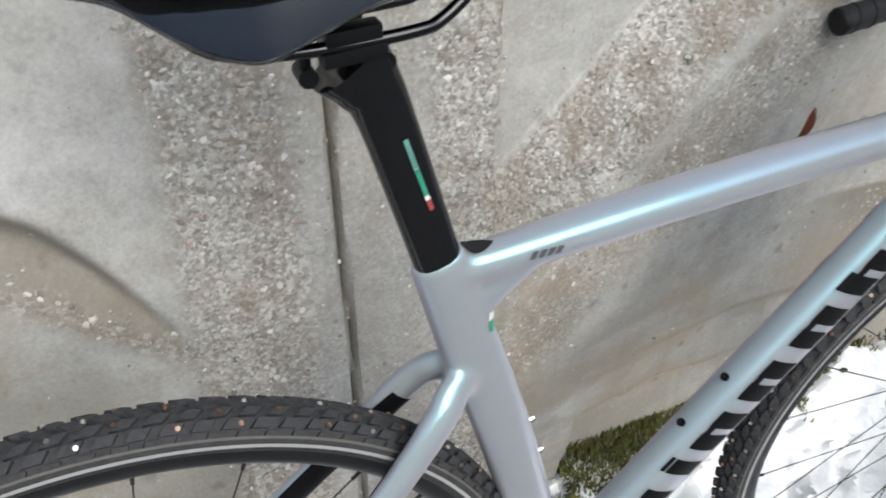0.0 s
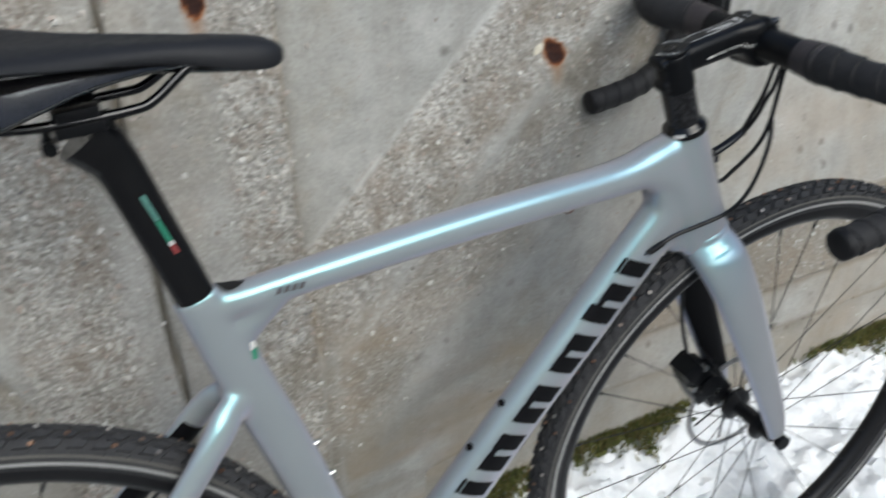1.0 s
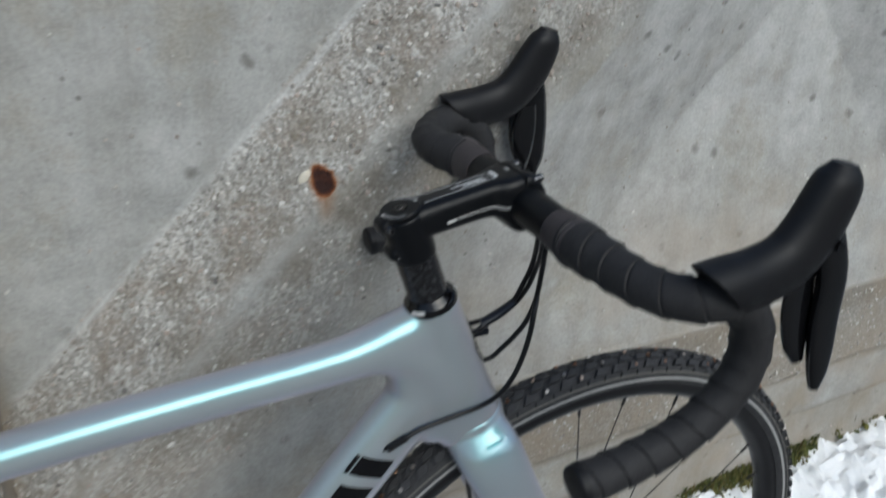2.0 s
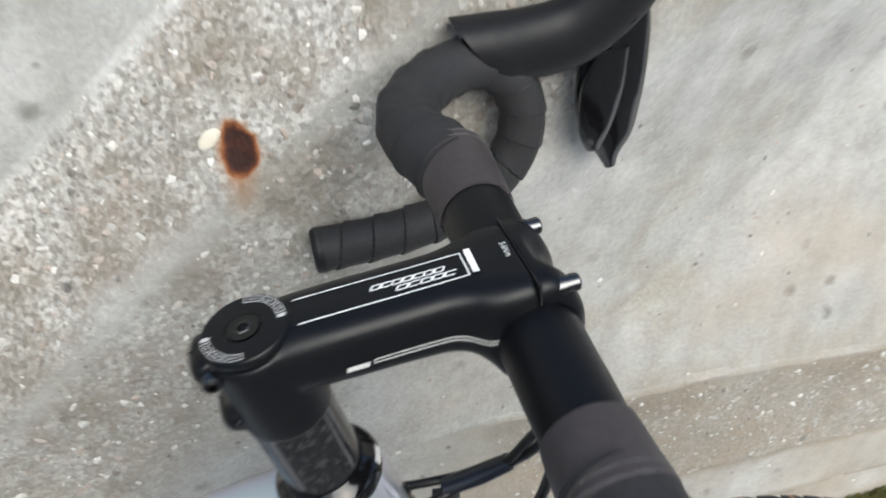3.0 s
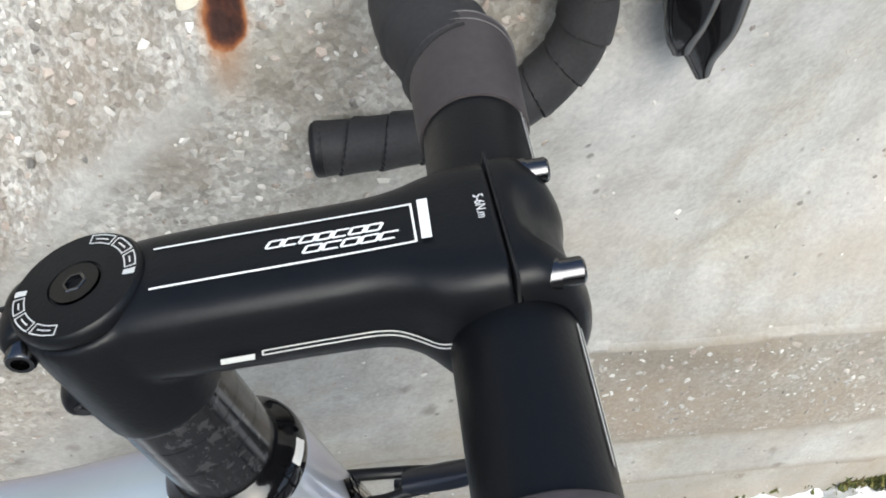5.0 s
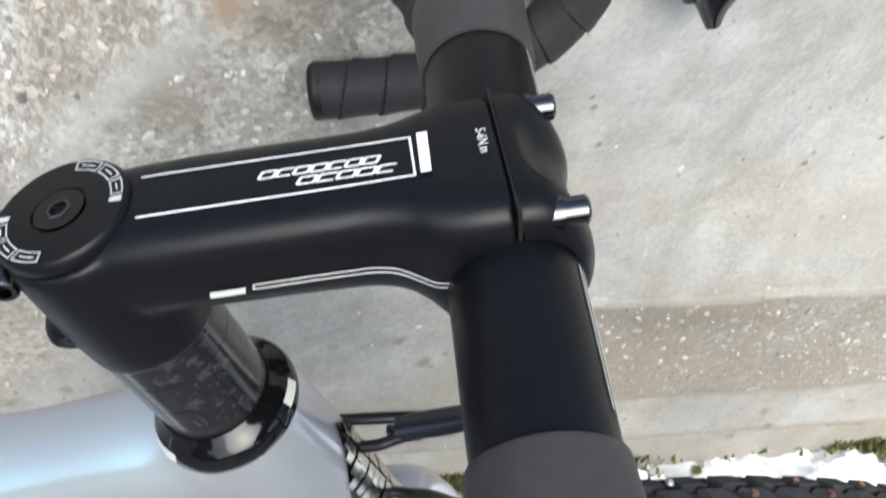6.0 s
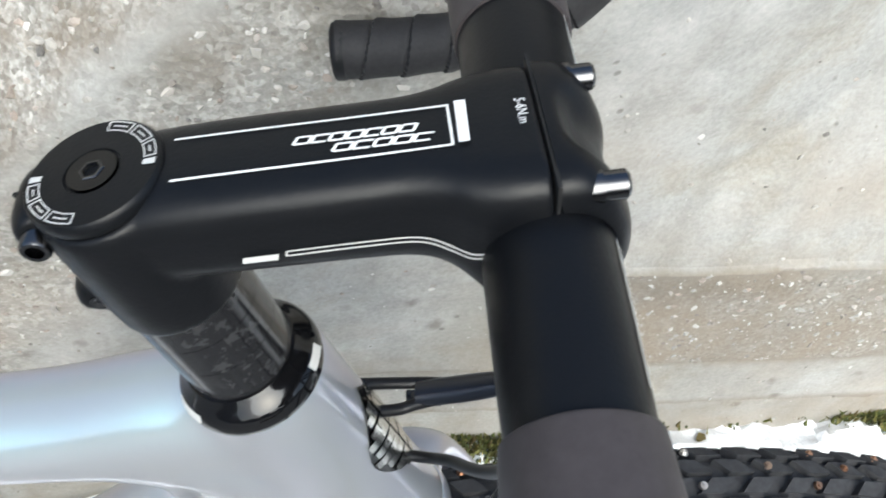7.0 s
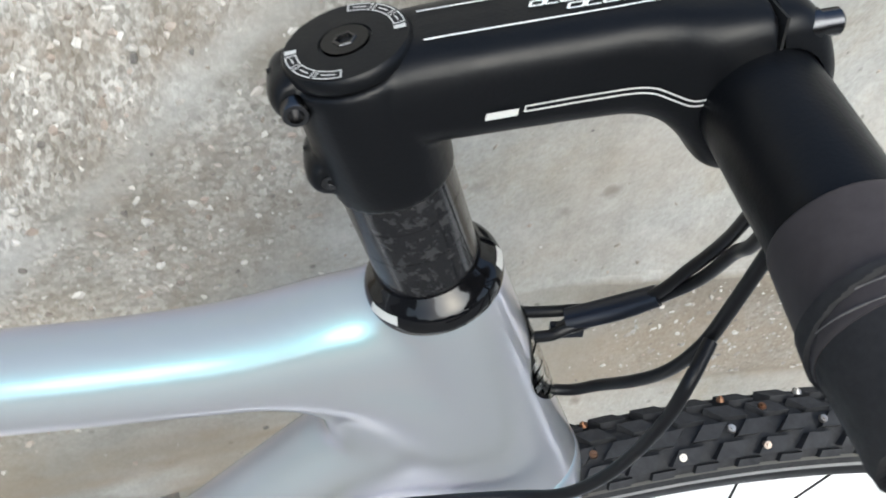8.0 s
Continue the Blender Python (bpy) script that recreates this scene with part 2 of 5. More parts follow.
def catmull(rows, sub):
    """Smooth rows of equal length through the given ones."""
    a = np.array(rows, float)
    if len(a) < 3 or sub < 2:
        out = [a[0]]
        for p, q in zip(a, a[1:]):
            out += [p + (q - p) * k / max(sub, 1) for k in range(1, max(sub, 1) + 1)]
        return np.array(out)
    e = np.vstack([2 * a[0] - a[1], a, 2 * a[-1] - a[-2]])
    out = []
    for i in range(1, len(e) - 2):
        p0, p1, p2, p3 = e[i - 1:i + 3]
        for k in range(sub):
            t = k / sub
            out.append(0.5 * (2 * p1 + (p2 - p0) * t + (2 * p0 - 5 * p1 + 4 * p2 - p3) * t * t + (3 * p1 - p0 - 3 * p2 + p3) * t ** 3))
    out.append(e[-2])
    return np.array(out)


def sweep(bm, pts, rad, segs=16, sub=6, ref=None, ex=2.0, cap=True, swell=None):
    """A tube along pts. rad: a radius, or one a point, or (across, other) half sizes; ref: the across direction; ex: how square;
    swell(length, angle): a factor on the radius."""
    n = len(pts)
    if isinstance(rad, (int, float)):
        rad = [rad] * n
    rows = [(*p, *(r if isinstance(r, tuple) else (r, r))) for p, r in zip(pts, rad)]
    rows = catmull(rows, sub)
    P, R = rows[:, :3], rows[:, 3:]
    T = np.gradient(P, axis=0)
    T /= np.linalg.norm(T, axis=1)[:, None] + 1e-12
    side = np.array(ref if ref is not None else ((0, 1, 0) if abs(T[0][1]) < 0.8 else (0, 0, 1)), float)
    length, rings = 0.0, []
    for i in range(len(P)):
        if ref is not None:
            side = np.array(ref, float)
        s = side - T[i] * (side @ T[i])
        s /= np.linalg.norm(s)
        side = s
        u = np.cross(T[i], s)
        if i:
            length += np.linalg.norm(P[i] - P[i - 1])
        ring = []
        for k in range(segs):
            a = 2 * math.pi * k / segs
            c, d = math.cos(a), math.sin(a)
            f = swell(length, a) if swell else 1.0
            c = math.copysign(abs(c) ** (2 / ex), c) * R[i][0] * f
            d = math.copysign(abs(d) ** (2 / ex), d) * R[i][1] * f
            ring.append(bm.verts.new(P[i] + s * c + u * d))
        rings.append(ring)
    for r, q in zip(rings, rings[1:]):
        for k in range(segs):
            bm.faces.new((r[k], r[(k + 1) % segs], q[(k + 1) % segs], q[k]))
    if cap:
        bm.faces.new(rings[0][::-1])
        bm.faces.new(rings[-1])
    return bm


def cylinder(bm, a, b, r, segs=16, r2=None):
    return sweep(bm, [a, b], [r, r if r2 is None else r2], segs, 1)


def revolve(bm, profile, segs, centre, axis="y", closed=False):
    """Turn a profile of (radius, along) round an axis through centre."""
    rings = []
    for k in range(segs):
        a = 2 * math.pi * k / segs
        c, s = math.cos(a), math.sin(a)
        ring = []
        for r, h in profile:
            v = (r * c, h, r * s) if axis == "y" else (r * c, r * s, h)
            ring.append(bm.verts.new(Vector(centre) + Vector(v)))
        rings.append(ring)
    m = len(profile)
    for k in range(segs):
        p, q = rings[k], rings[(k + 1) % segs]
        for j in range(m if closed else m - 1):
            bm.faces.new((p[j], q[j], q[(j + 1) % m], p[(j + 1) % m]))
    return bm


def box(bm, size, m=None, bevel=0.0):
    r = bmesh.ops.create_cube(bm, size=1.0, matrix=(m or Matrix()) @ Matrix.Diagonal((*size, 1)))
    if bevel:
        edges = list({e for v in r["verts"] for e in v.link_edges})
        bmesh.ops.bevel(bm, geom=edges, offset=bevel, segments=2, affect="EDGES", profile=0.7)
    return bm


def melt(ob, voxel, rounds=6):
    """Fuse the overlapping pieces of a mesh into one smooth skin."""
    r = ob.modifiers.new("fuse", "REMESH")
    r.mode, r.voxel_size, r.use_smooth_shade = "VOXEL", voxel, True
    s = ob.modifiers.new("soften", "SMOOTH")
    s.factor, s.iterations = 0.5, rounds
    return ob


def skin(ob):
    """The surface of an object as it is after its modifiers, to lay prints on."""
    bpy.context.view_layer.update()
    return BVHTree.FromObject(ob, bpy.context.evaluated_depsgraph_get())


def lay(bvh, p, way, lift=0.0004):
    hit, nor, _, _ = bvh.ray_cast(Vector(p) - Vector(way) * 0.1, Vector(way))
    if hit is None:
        return Vector(p)
    if nor.dot(Vector(way)) > 0:
        nor = -nor
    return hit + nor * lift


def print_patch(bm, bvh, corners, way, nu=8, nv=8, lift=0.0004):
    """A four-cornered print laid on a surface along way."""
    a, b, c, d = (Vector(v) for v in corners)
    grid = [[bm.verts.new(lay(bvh, (a.lerp(b, i / nu)).lerp(d.lerp(c, i / nu), j / nv), way, lift)) for j in range(nv + 1)] for i in range(nu + 1)]
    for i in range(nu):
        for j in range(nv):
            bm.faces.new((grid[i][j], grid[i + 1][j], grid[i + 1][j + 1], grid[i][j + 1]))
    return bm


def print_line(bm, bvh, pts, width, way, sub=12, lift=0.0004):
    """A printed line of some width laid on a surface along way."""
    P = catmull(pts, sub)
    w = Vector(way)
    old = None
    for i in range(len(P)):
        t = Vector(P[min(i + 1, len(P) - 1)] - P[max(i - 1, 0)])
        s = t.cross(w).normalized() * width / 2
        pair = [bm.verts.new(lay(bvh, Vector(P[i]) + k * s, w, lift)) for k in (-1, 1)]
        if old:
            bm.faces.new((old[0], old[1], pair[1], pair[0]))
        old = pair
    return bm


# ---------------------------------------------------------------- ground and wall
def spaced(parts):
    """Coordinates from stretches of (start, end, step), joined."""
    out = []
    for a, b, s in parts:
        out += list(np.linspace(a, b, max(2, round((b - a) / s) + 1)))[:-1]
    return np.array(out + [parts[-1][1]])


def sheet(name, co, nx, ny, material):
    idx = np.arange(nx * ny).reshape(nx, ny)
    f = np.stack([idx[:-1, :-1], idx[1:, :-1], idx[1:, 1:], idx[:-1, 1:]], -1).reshape(-1, 4)
    me = bpy.data.meshes.new(name)
    me.from_pydata(co.tolist(), [], f.tolist())
    return me


def fbm(x, y, scale, octaves=4, seed=0.0):
    v = np.empty(len(x))
    for i in range(len(x)):
        v[i] = noise.fractal(Vector((x[i] * scale, y[i] * scale, seed)), 0.9, 2.1, octaves)
    return v


def ramp01(v):
    v = np.clip(v, 0, 1)
    return v * v * (3 - 2 * v)


FACE = 0.212          # the wall's foremost face


def hollow_lines(x):
    """Upper edge and lower ridge of the hollow beside the strip."""
    u = np.clip(x, -0.07, 0.12)
    top = 0.731 - 1.04 * (u + 0.019) - 8.0 * (u + 0.019) * (u - 0.031) - 0.5 * (x - u)
    return top, np.minimum(top, 0.622 - 0.85 * u - 0.5 * (x - u))


def wall_depth(x, z):
    """How far back the cast relief of the wall lies at a place."""
    s = z - x
    panel = np.where(s > 0.165, 0.284, np.where(s > 0.05, FACE + (0.284 - FACE) * (s - 0.05) / 0.115, FACE + 0.013 * np.clip((0.05 - s) / 0.225, 0, 1)))
    panel = panel + 0.105 * np.clip((-0.175 - s) / 0.36, 0, 1.0)
    panel = panel - 0.17 * np.clip(0.80 - z, 0, 0.34) * np.clip((-0.175 - s) / 0.36, 0, 1.0)
    # rough ledge low on the wall, and the set-back foot under it
    ledge = 0.266 + 0.018 * np.clip((0.30 - z) / 0.02, 0, 1)
    panel = np.where(z < 0.462, np.minimum(panel, ledge), panel)
    panel = np.where((z < 0.19) & (x > 0.57), np.maximum(panel, 0.300 + 0.01 * (x - 0.57)), panel)
    panel = panel - 0.3 * np.clip((x - 1.573) + 0.85 * (z - 0.946), 0, 0.4)
    left = np.full_like(x, FACE)
    # hollow with an overhanging upper edge beside the strip
    top, ridge = hollow_lines(x)
    open_ = np.clip(top - ridge, 0.001, 0.2)
    left = left + np.where(x < 0.1, 0.62 * open_ * ramp01((top - z) / np.minimum(0.06, open_)) * np.clip((z - ridge) / open_, 0, 1), 0)
    edge = ramp01((x - 0.412) / 0.012)
    y = left * (1 - edge) + panel * edge
    return y


def build_wall():
    xs = spaced([(-2.5, -0.4, 0.15), (-0.4, 2.1, 0.0045), (2.1, 4.5, 0.15)])
    zs = spaced([(-0.05, 1.12, 0.0045), (1.12, 1.2, 0.04), (1.2, 1.2015, 0.0015)])
    X, Z = np.meshgrid(xs, zs, indexing="ij")
    x, z = X.ravel(), Z.ravel()
    wob = fbm(x, z, 6.0, 3, 3.0)
    rough = fbm(x, z, 45.0, 3, 7.0)
    y = wall_depth(x + 0.004 * wob, z + 0.004 * fbm(x, z, 9.0, 2, 11.0))
    y = y + 0.0035 * wob + 0.0009 * rough
    s = z - x
    # open joint between two castings
    jx = 0.252 + 0.004 * wob
    y = y + 0.016 * np.exp(-((x - jx) / 0.0035) ** 2)
    agg = np.where(x < 0.415, ramp01((x - 0.09 - 0.012 * wob) / 0.03) * (0.35 + 0.65 * np.maximum(1 - ramp01((x - 0.2) / 0.03), ramp01((x - 0.335) / 0.02))), 0.0)
    top, ridge = hollow_lines(x)
    agg = np.where(x < 0.115, np.maximum(agg, np.exp(-((z - ridge + 0.004 - 0.006 * wob) / 0.016) ** 2)), agg)
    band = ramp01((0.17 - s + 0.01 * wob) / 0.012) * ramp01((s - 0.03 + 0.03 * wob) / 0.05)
    low = 0.7 * ramp01((0.06 - s) / 0.05) * ramp01((s + 0.19 + 0.04 * wob) / 0.12)
    ledge = 0.6 * ramp01((0.462 - z) / 0.02) * ramp01((z - 0.285) / 0.02) * ramp01((x - 0.95) / 0.1)
    agg = np.clip(np.where(x > 0.42, np.maximum(np.maximum(band, low), ledge), agg), 0, 1)
    y = y + 0.0016 * agg * rough
    # overhang shade in the hollow, painted into the colour along with its dirt
    stain_shade = np.where(x < 0.1, 0.75 * ramp01((top + 0.01 - z) / 0.03) * ramp01((z - ridge + 0.05) / 0.07), 0.0)
    # darker patches below the ridge
    stain_shade = np.maximum(stain_shade, np.where(x < 0.13, 0.6 * ramp01((ridge - z) / 0.02) * np.clip(0.7 + wob, 0, 1), 0))
    stain_shade = np.maximum(stain_shade, np.where((x > 0.44) & (x < 0.9), 0.5 * ramp01((0.44 - z) / 0.12) * np.clip(0.45 + 1.6 * fbm(x * 0.55 + 0.3 * z, z * 2.2, 7.0, 4, 21.0), 0, 1), 0))
    stain_shade = np.maximum(stain_shade, 0.55 * np.exp(-((x - 0.425) / 0.012) ** 2))
    # shade of the set-back foot, painted as a dark line and band
    stain_shade = np.maximum(stain_shade, 0.8 * np.exp(-((z - 0.19) / 0.012) ** 2) * ramp01((x - 0.57) / 0.02))
    stain_shade = np.maximum(stain_shade, 0.45 * ramp01((0.2 - z) / 0.006) * ramp01((z - 0.07) / 0.1) * ramp01((x - 0.57) / 0.01))
    stain_shade = np.maximum(stain_shade, 0.45 * ramp01((0.45 - z) / 0.3) * np.clip(0.6 + wob, 0, 1))
    stain_shade = np.maximum(stain_shade, 0.8 * np.exp(-((x - jx) / 0.004) ** 2))
    stain_shade = np.maximum(stain_shade, 0.75 * ramp01((0.464 - z) / 0.006) * ramp01((z - 0.36 - 0.05 * wob) / 0.09) * ramp01((x - 0.9) / 0.08))
    # shade line painted in along the rough ledge's lower edge
    stain_shade = np.maximum(stain_shade, 0.7 * np.exp(-((z - 0.290) / 0.009) ** 2) * ramp01((x - 0.6) / 0.1))
    stain_shade = np.maximum(stain_shade, 0.5 * ramp01((0.464 - z) / 0.006) * ramp01((z - 0.27) / 0.02) * ramp01((x - 0.85) / 0.1))
    stain_shade = np.maximum(stain_shade, np.where(x > 0.44, 0.9 * low * np.clip(0.35 + 1.5 * fbm(x, z, 11.0, 4, 31.0), 0, 1), 0))
    stain_shade = np.maximum(stain_shade, 0.62 * band * ramp01((0.150 - s + 0.02 * wob) / 0.04) * np.clip(0.5 + 1.6 * fbm(x, z, 14.0, 4, 71.0), 0, 1))
    lime = np.exp(-((s - 0.163 + 0.006 * wob) / 0.0045) ** 2) * (x > 0.44) * np.clip(0.6 + 1.5 * wob, 0, 1)
    agg = agg * (1 - 0.75 * lime)
    pale = 0.5 * np.exp(-((x + 0.02 - 0.05 * wob) / 0.045) ** 2) * ramp01((z - 0.62) / 0.12)
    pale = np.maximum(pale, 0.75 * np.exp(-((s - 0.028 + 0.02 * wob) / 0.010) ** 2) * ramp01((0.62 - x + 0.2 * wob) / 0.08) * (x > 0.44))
    pale = np.maximum(pale, 0.9 * lime)
    pale = np.maximum(pale, 0.4 * np.exp(-((s + 0.075 + 0.03 * wob) / 0.012) ** 2) * (x > 0.6))
    pale = np.maximum(pale, 0.45 * ramp01((-0.175 - s) / 0.01) * ramp01((z - 0.70) / 0.15))
    ochre = 0.8 * np.exp(-((x - 0.420 - 0.004 * wob) / 0.007) ** 2) * ramp01((z - 0.45) / 0.1)
    ochre = np.maximum(ochre, 0.55 * ramp01((x - 0.43) / 0.02) * ramp01((0.95 - x) / 0.2) * ramp01((0.66 - z) / 0.25) * np.clip(0.35 + 1.3 * fbm(x * 0.7 + 0.4 * z, z * 1.6, 6.0, 4, 41.0), 0, 1))
    ochre = np.maximum(ochre, 0.4 * np.exp(-((x - 0.30) / 0.05) ** 2) * np.clip(0.3 + 1.2 * fbm(x, z * 0.4, 8.0, 3, 51.0), 0, 1))
    ochre = np.maximum(ochre, 0.5 * ramp01((x - 0.82) / 0.2) * ramp01((0.76 - z) / 0.18) * np.clip(0.5 + 0.9 * fbm(x, z * 1.5, 5.0, 4, 61.0), 0, 1))
    rust = np.zeros_like(x)
    for rx, rz, w, h, run in RUST:
        d = np.hypot((x - rx) / w, (z - rz) / h) + 0.25 * rough
        rust = np.maximum(rust, ramp01((1.25 - d) / 0.5))
        y = y + 0.004 * ramp01((1.0 - d) / 0.4)
        drip = ramp01((rz - z) / 0.01) * ramp01((run - (rz - z)) / run) * np.exp(-((x - rx - 0.3 * w * wob) / (w * 0.8)) ** 2)
        rust = np.maximum(rust, 0.45 * drip)
    # the sheet turns back round its top and ends
    y = y.reshape(X.shape)
    y[:, -1] = y[0, :] = y[-1, :] = 0.45
    y = y.ravel()
    WALL_GRID.update(xs=xs, zs=zs, y=y.reshape(X.shape), agg=agg.reshape(X.shape))
    co = np.stack([x, y, z], -1)
    me = sheet("wall", co, len(xs), len(zs), M_WALL)
    for name, v in (("aggregate", agg), ("stain_shade", np.clip(stain_shade, 0, 1)), ("rust", rust), ("pale", np.clip(pale, 0, 1)), ("ochre", np.clip(ochre, 0, 1))):
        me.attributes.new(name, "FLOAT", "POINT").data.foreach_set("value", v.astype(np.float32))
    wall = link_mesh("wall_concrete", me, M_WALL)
    back = bmesh.new()
    box(back, (7.0, 0.5, 1.245), pose(1.0, 0.62, 0.5725))
    part("wall_core", back, M_WALL, wall, smooth=False)
    return tagged(wall, "weathered grey cast concrete wall with diagonal folds and exposed stones", "wall", kind="structure")


WALL_GRID = {}
RUST = [(0.7515, 0.8205, 0.0112, 0.0150, 0.06), (0.338, 0.93, 0.0105, 0.014, 0.06)]
wall = build_wall()


def build_ground():
    xs = spaced([(-300, -20, 40), (-20, -1, 1.0), (-1, 0.2, 0.1), (0.2, 2.2, 0.009), (2.2, 4, 0.1), (4, 24, 1.0), (24, 300, 40)])
    ys = spaced([(-300, -20, 40), (-20, -1.2, 1.0), (-1.2, -0.3, 0.04), (-0.3, 0.48, 0.009), (0.48, 1.0, 0.1), (1.0, 20, 1.0), (20, 300, 40)])
    X, Y = np.meshgrid(xs, ys, indexing="ij")
    x, y = X.ravel(), Y.ravel()
    z = np.zeros_like(x)
    near = (np.abs(x - 1) < 3) & (np.abs(y) < 2)
    z[near] = 0.016 * fbm(x[near], y[near], 9.0, 3, 1.0) + 0.026 * np.abs(fbm(x[near], y[near], 26.0, 4, 5.0)) - 0.012
    z = z + 0.042 * ramp01((y - 0.15) / 0.13) * ramp01((x - 0.2) / 0.3) * ramp01((3.5 - x) / 1.0)
    me = sheet("ground", np.stack([x, y, z], -1), len(xs), len(ys), M_SNOW)
    # the snow ends in a ragged line; unseen beyond it, added dark ground dims reflections
    bare = ramp01((-0.16 - y + 0.06 * np.sin(x * 5.1) + 0.05 * np.sin(x * 13.7)) / 0.12)
    me.attributes.new("bare", "FLOAT", "POINT").data.foreach_set("value", bare.astype(np.float32))
    return tagged(link_mesh("ground", me, M_SNOW), "lumpy old white snow lying at the foot of the wall", "snow", kind="structure")


ground = build_ground()


# unseen backdrop added behind the camera to darken reflections and low sky light
bm = bmesh.new()
rings = []
for i in range(41):
    a = radians(180 + 180 * i / 40)
    h = 5.0 + 1.2 * math.sin(i * 1.9) + 0.8 * math.sin(i * 0.7)
    rings.append([bm.verts.new((1 + 22 * math.cos(a), 16 * math.sin(a), -0.1)), bm.verts.new((1 + 25 * math.cos(a), 19 * math.sin(a), h))])
for p, q in zip(rings, rings[1:]):
    bm.faces.new((p[0], q[0], q[1], p[1]))
tagged(part("backdrop", bm, M_BACKDROP), "plain grey backdrop added out of view behind the camera", "backdrop", kind="structure")


# ---------------------------------------------------------------- bicycle
AXLE = 0.344                       # height of both axles
REAR, FRONT = 0.0, 0.946           # where the axles stand along the wall
HEAD_TOP = Vector((0.7629, 0, 0.7960))
DOWN = Vector((0.3206, 0, -0.9472))          # down the steering axis
AHEAD = Vector((0.9864, 0, 0.1645))          # along the stem
UPST = Vector((-0.1645, 0, 0.9864))          # square to the stem
BAR = Vector((0.8368, 0, 0.8765))            # middle of the handlebar clamp
YAX = (0, 1, 0)
# the cockpit leans a little towards the wall, and the front wheel is turned a little away from it
LEAN = Matrix.Translation(HEAD_TOP + Vector((0, -0.0012, 0))) @ pose(0, 0, 0, -1.4, 0, 0) @ Matrix.Translation(-HEAD_TOP)
STEER = Matrix.Translation(HEAD_TOP) @ Matrix.Rotation(radians(1.5), 4, DOWN) @ Matrix.Translation(-HEAD_TOP)

bicycle = thing("bicycle", (0, 0, 0), "pale lilac-blue gravel bicycle with black parts leaning on a concrete wall", "bicycle")


def group(name, label=""):
    ob = new(name)
    ob.parent = bicycle
    return tagged(ob, label) if label else ob


def build_frame():
    bm = bmesh.new()
    ht = HEAD_TOP
    sweep(bm, [ht - DOWN * 0.004, ht + DOWN * 0.03, ht + DOWN * 0.06, ht + DOWN * 0.1, ht + DOWN * 0.126, ht + DOWN * 0.146], [(0.0226, 0.0226), (0.0228, 0.0248), (0.0230, 0.0268), (0.0242, 0.0295), (0.0256, 0.0318), (0.0256, 0.0318)], 28, 6, YAX)
    # top tube
    sweep(bm, [(0.268, 0, 0.7335), (0.32, 0, 0.7385), (0.40, 0, 0.7445), (0.50, 0, 0.7510), (0.60, 0, 0.7552), (0.66, 0, 0.7573), (0.70, 0, 0.7605), (0.735, 0, 0.7660), (0.765, 0, 0.7690)],
          [(0.0125, 0.014), (0.0150, 0.0145), (0.0165, 0.0155), (0.0172, 0.0163), (0.0174, 0.0170), (0.0178, 0.0178), (0.0188, 0.0198), (0.0200, 0.0250), (0.0195, 0.027)], 28, 6, YAX, 2.3)
    # down tube
    sweep(bm, [(0.385, 0, 0.274), (0.45, 0, 0.350), (0.55, 0, 0.470), (0.65, 0, 0.586), (0.72, 0, 0.666), (0.776, 0, 0.726)],
          [(0.025, 0.030), (0.023, 0.030), (0.021, 0.0297), (0.0195, 0.0295), (0.0185, 0.030), (0.0170, 0.030)], 28, 6, YAX, 2.5)
    # seat tube and its collar
    sweep(bm, [(0.393, 0, 0.28), (0.362, 0, 0.395), (0.339, 0, 0.487), (0.315, 0, 0.577), (0.2885, 0, 0.663), (0.2630, 0, 0.7525)],
          [(0.02, 0.024), (0.016, 0.024), (0.0145, 0.0245), (0.0145, 0.0245), (0.014, 0.024), (0.0135, 0.0205)], 24, 6, YAX, 2.3)
    # gusset that fills the corner behind the head tube
    sweep(bm, [(0.750, 0, 0.780), (0.7505, 0, 0.745), (0.7585, 0, 0.706), (0.781, 0, 0.664)], [(0.0190, 0.022), (0.0184, 0.0262), (0.0180, 0.028), (0.0175, 0.025)], 36, 8, YAX, 2.9)
    sweep(bm, [(0.690, 0, 0.7605), (0.722, 0, 0.7585), (0.752, 0, 0.7470), (0.772, 0, 0.7180), (0.786, 0, 0.676), (0.793, 0, 0.652)], [(0.0180, 0.0165), (0.0194, 0.0195), (0.0212, 0.0220), (0.0220, 0.0225), (0.0224, 0.0225), (0.0224, 0.021)], 36, 8, YAX, 2.6)
    sweep(bm, [(0.722, 0, 0.669), (0.750, 0, 0.700), (0.775, 0, 0.728)], [(0.0182, 0.028), (0.0182, 0.028), (0.0184, 0.027)], 36, 8, YAX, 2.9)
    sweep(bm, [(0.712, 0, 0.7540), (0.732, 0, 0.7400), (0.7365, 0, 0.7240), (0.7460, 0, 0.696)], [(0.0165, 0.0095), (0.0172, 0.0105), (0.0172, 0.0105), (0.0150, 0.0090)], 28, 6, YAX, 2.4)
    # web under the top tube
    sweep(bm, [(0.279, 0, 0.69), (0.302, 0, 0.712), (0.332, 0, 0.733)], [(0.011, 0.02), (0.012, 0.018), (0.014, 0.012)], 16, 6, YAX)
    # stays
    for k in (-1, 1):
        sweep(bm, [(0.290, 0.003 * k, 0.632), (0.272, 0.014 * k, 0.634), (0.252, 0.026 * k, 0.616), (0.205, 0.036 * k, 0.562), (0.1, 0.052 * k, 0.449), (0.012, 0.062 * k, 0.356)],
              [(0.010, 0.017), (0.0105, 0.0165), (0.0105, 0.015), (0.0098, 0.014), (0.009, 0.0135), (0.008, 0.013)], 16, 8, YAX)
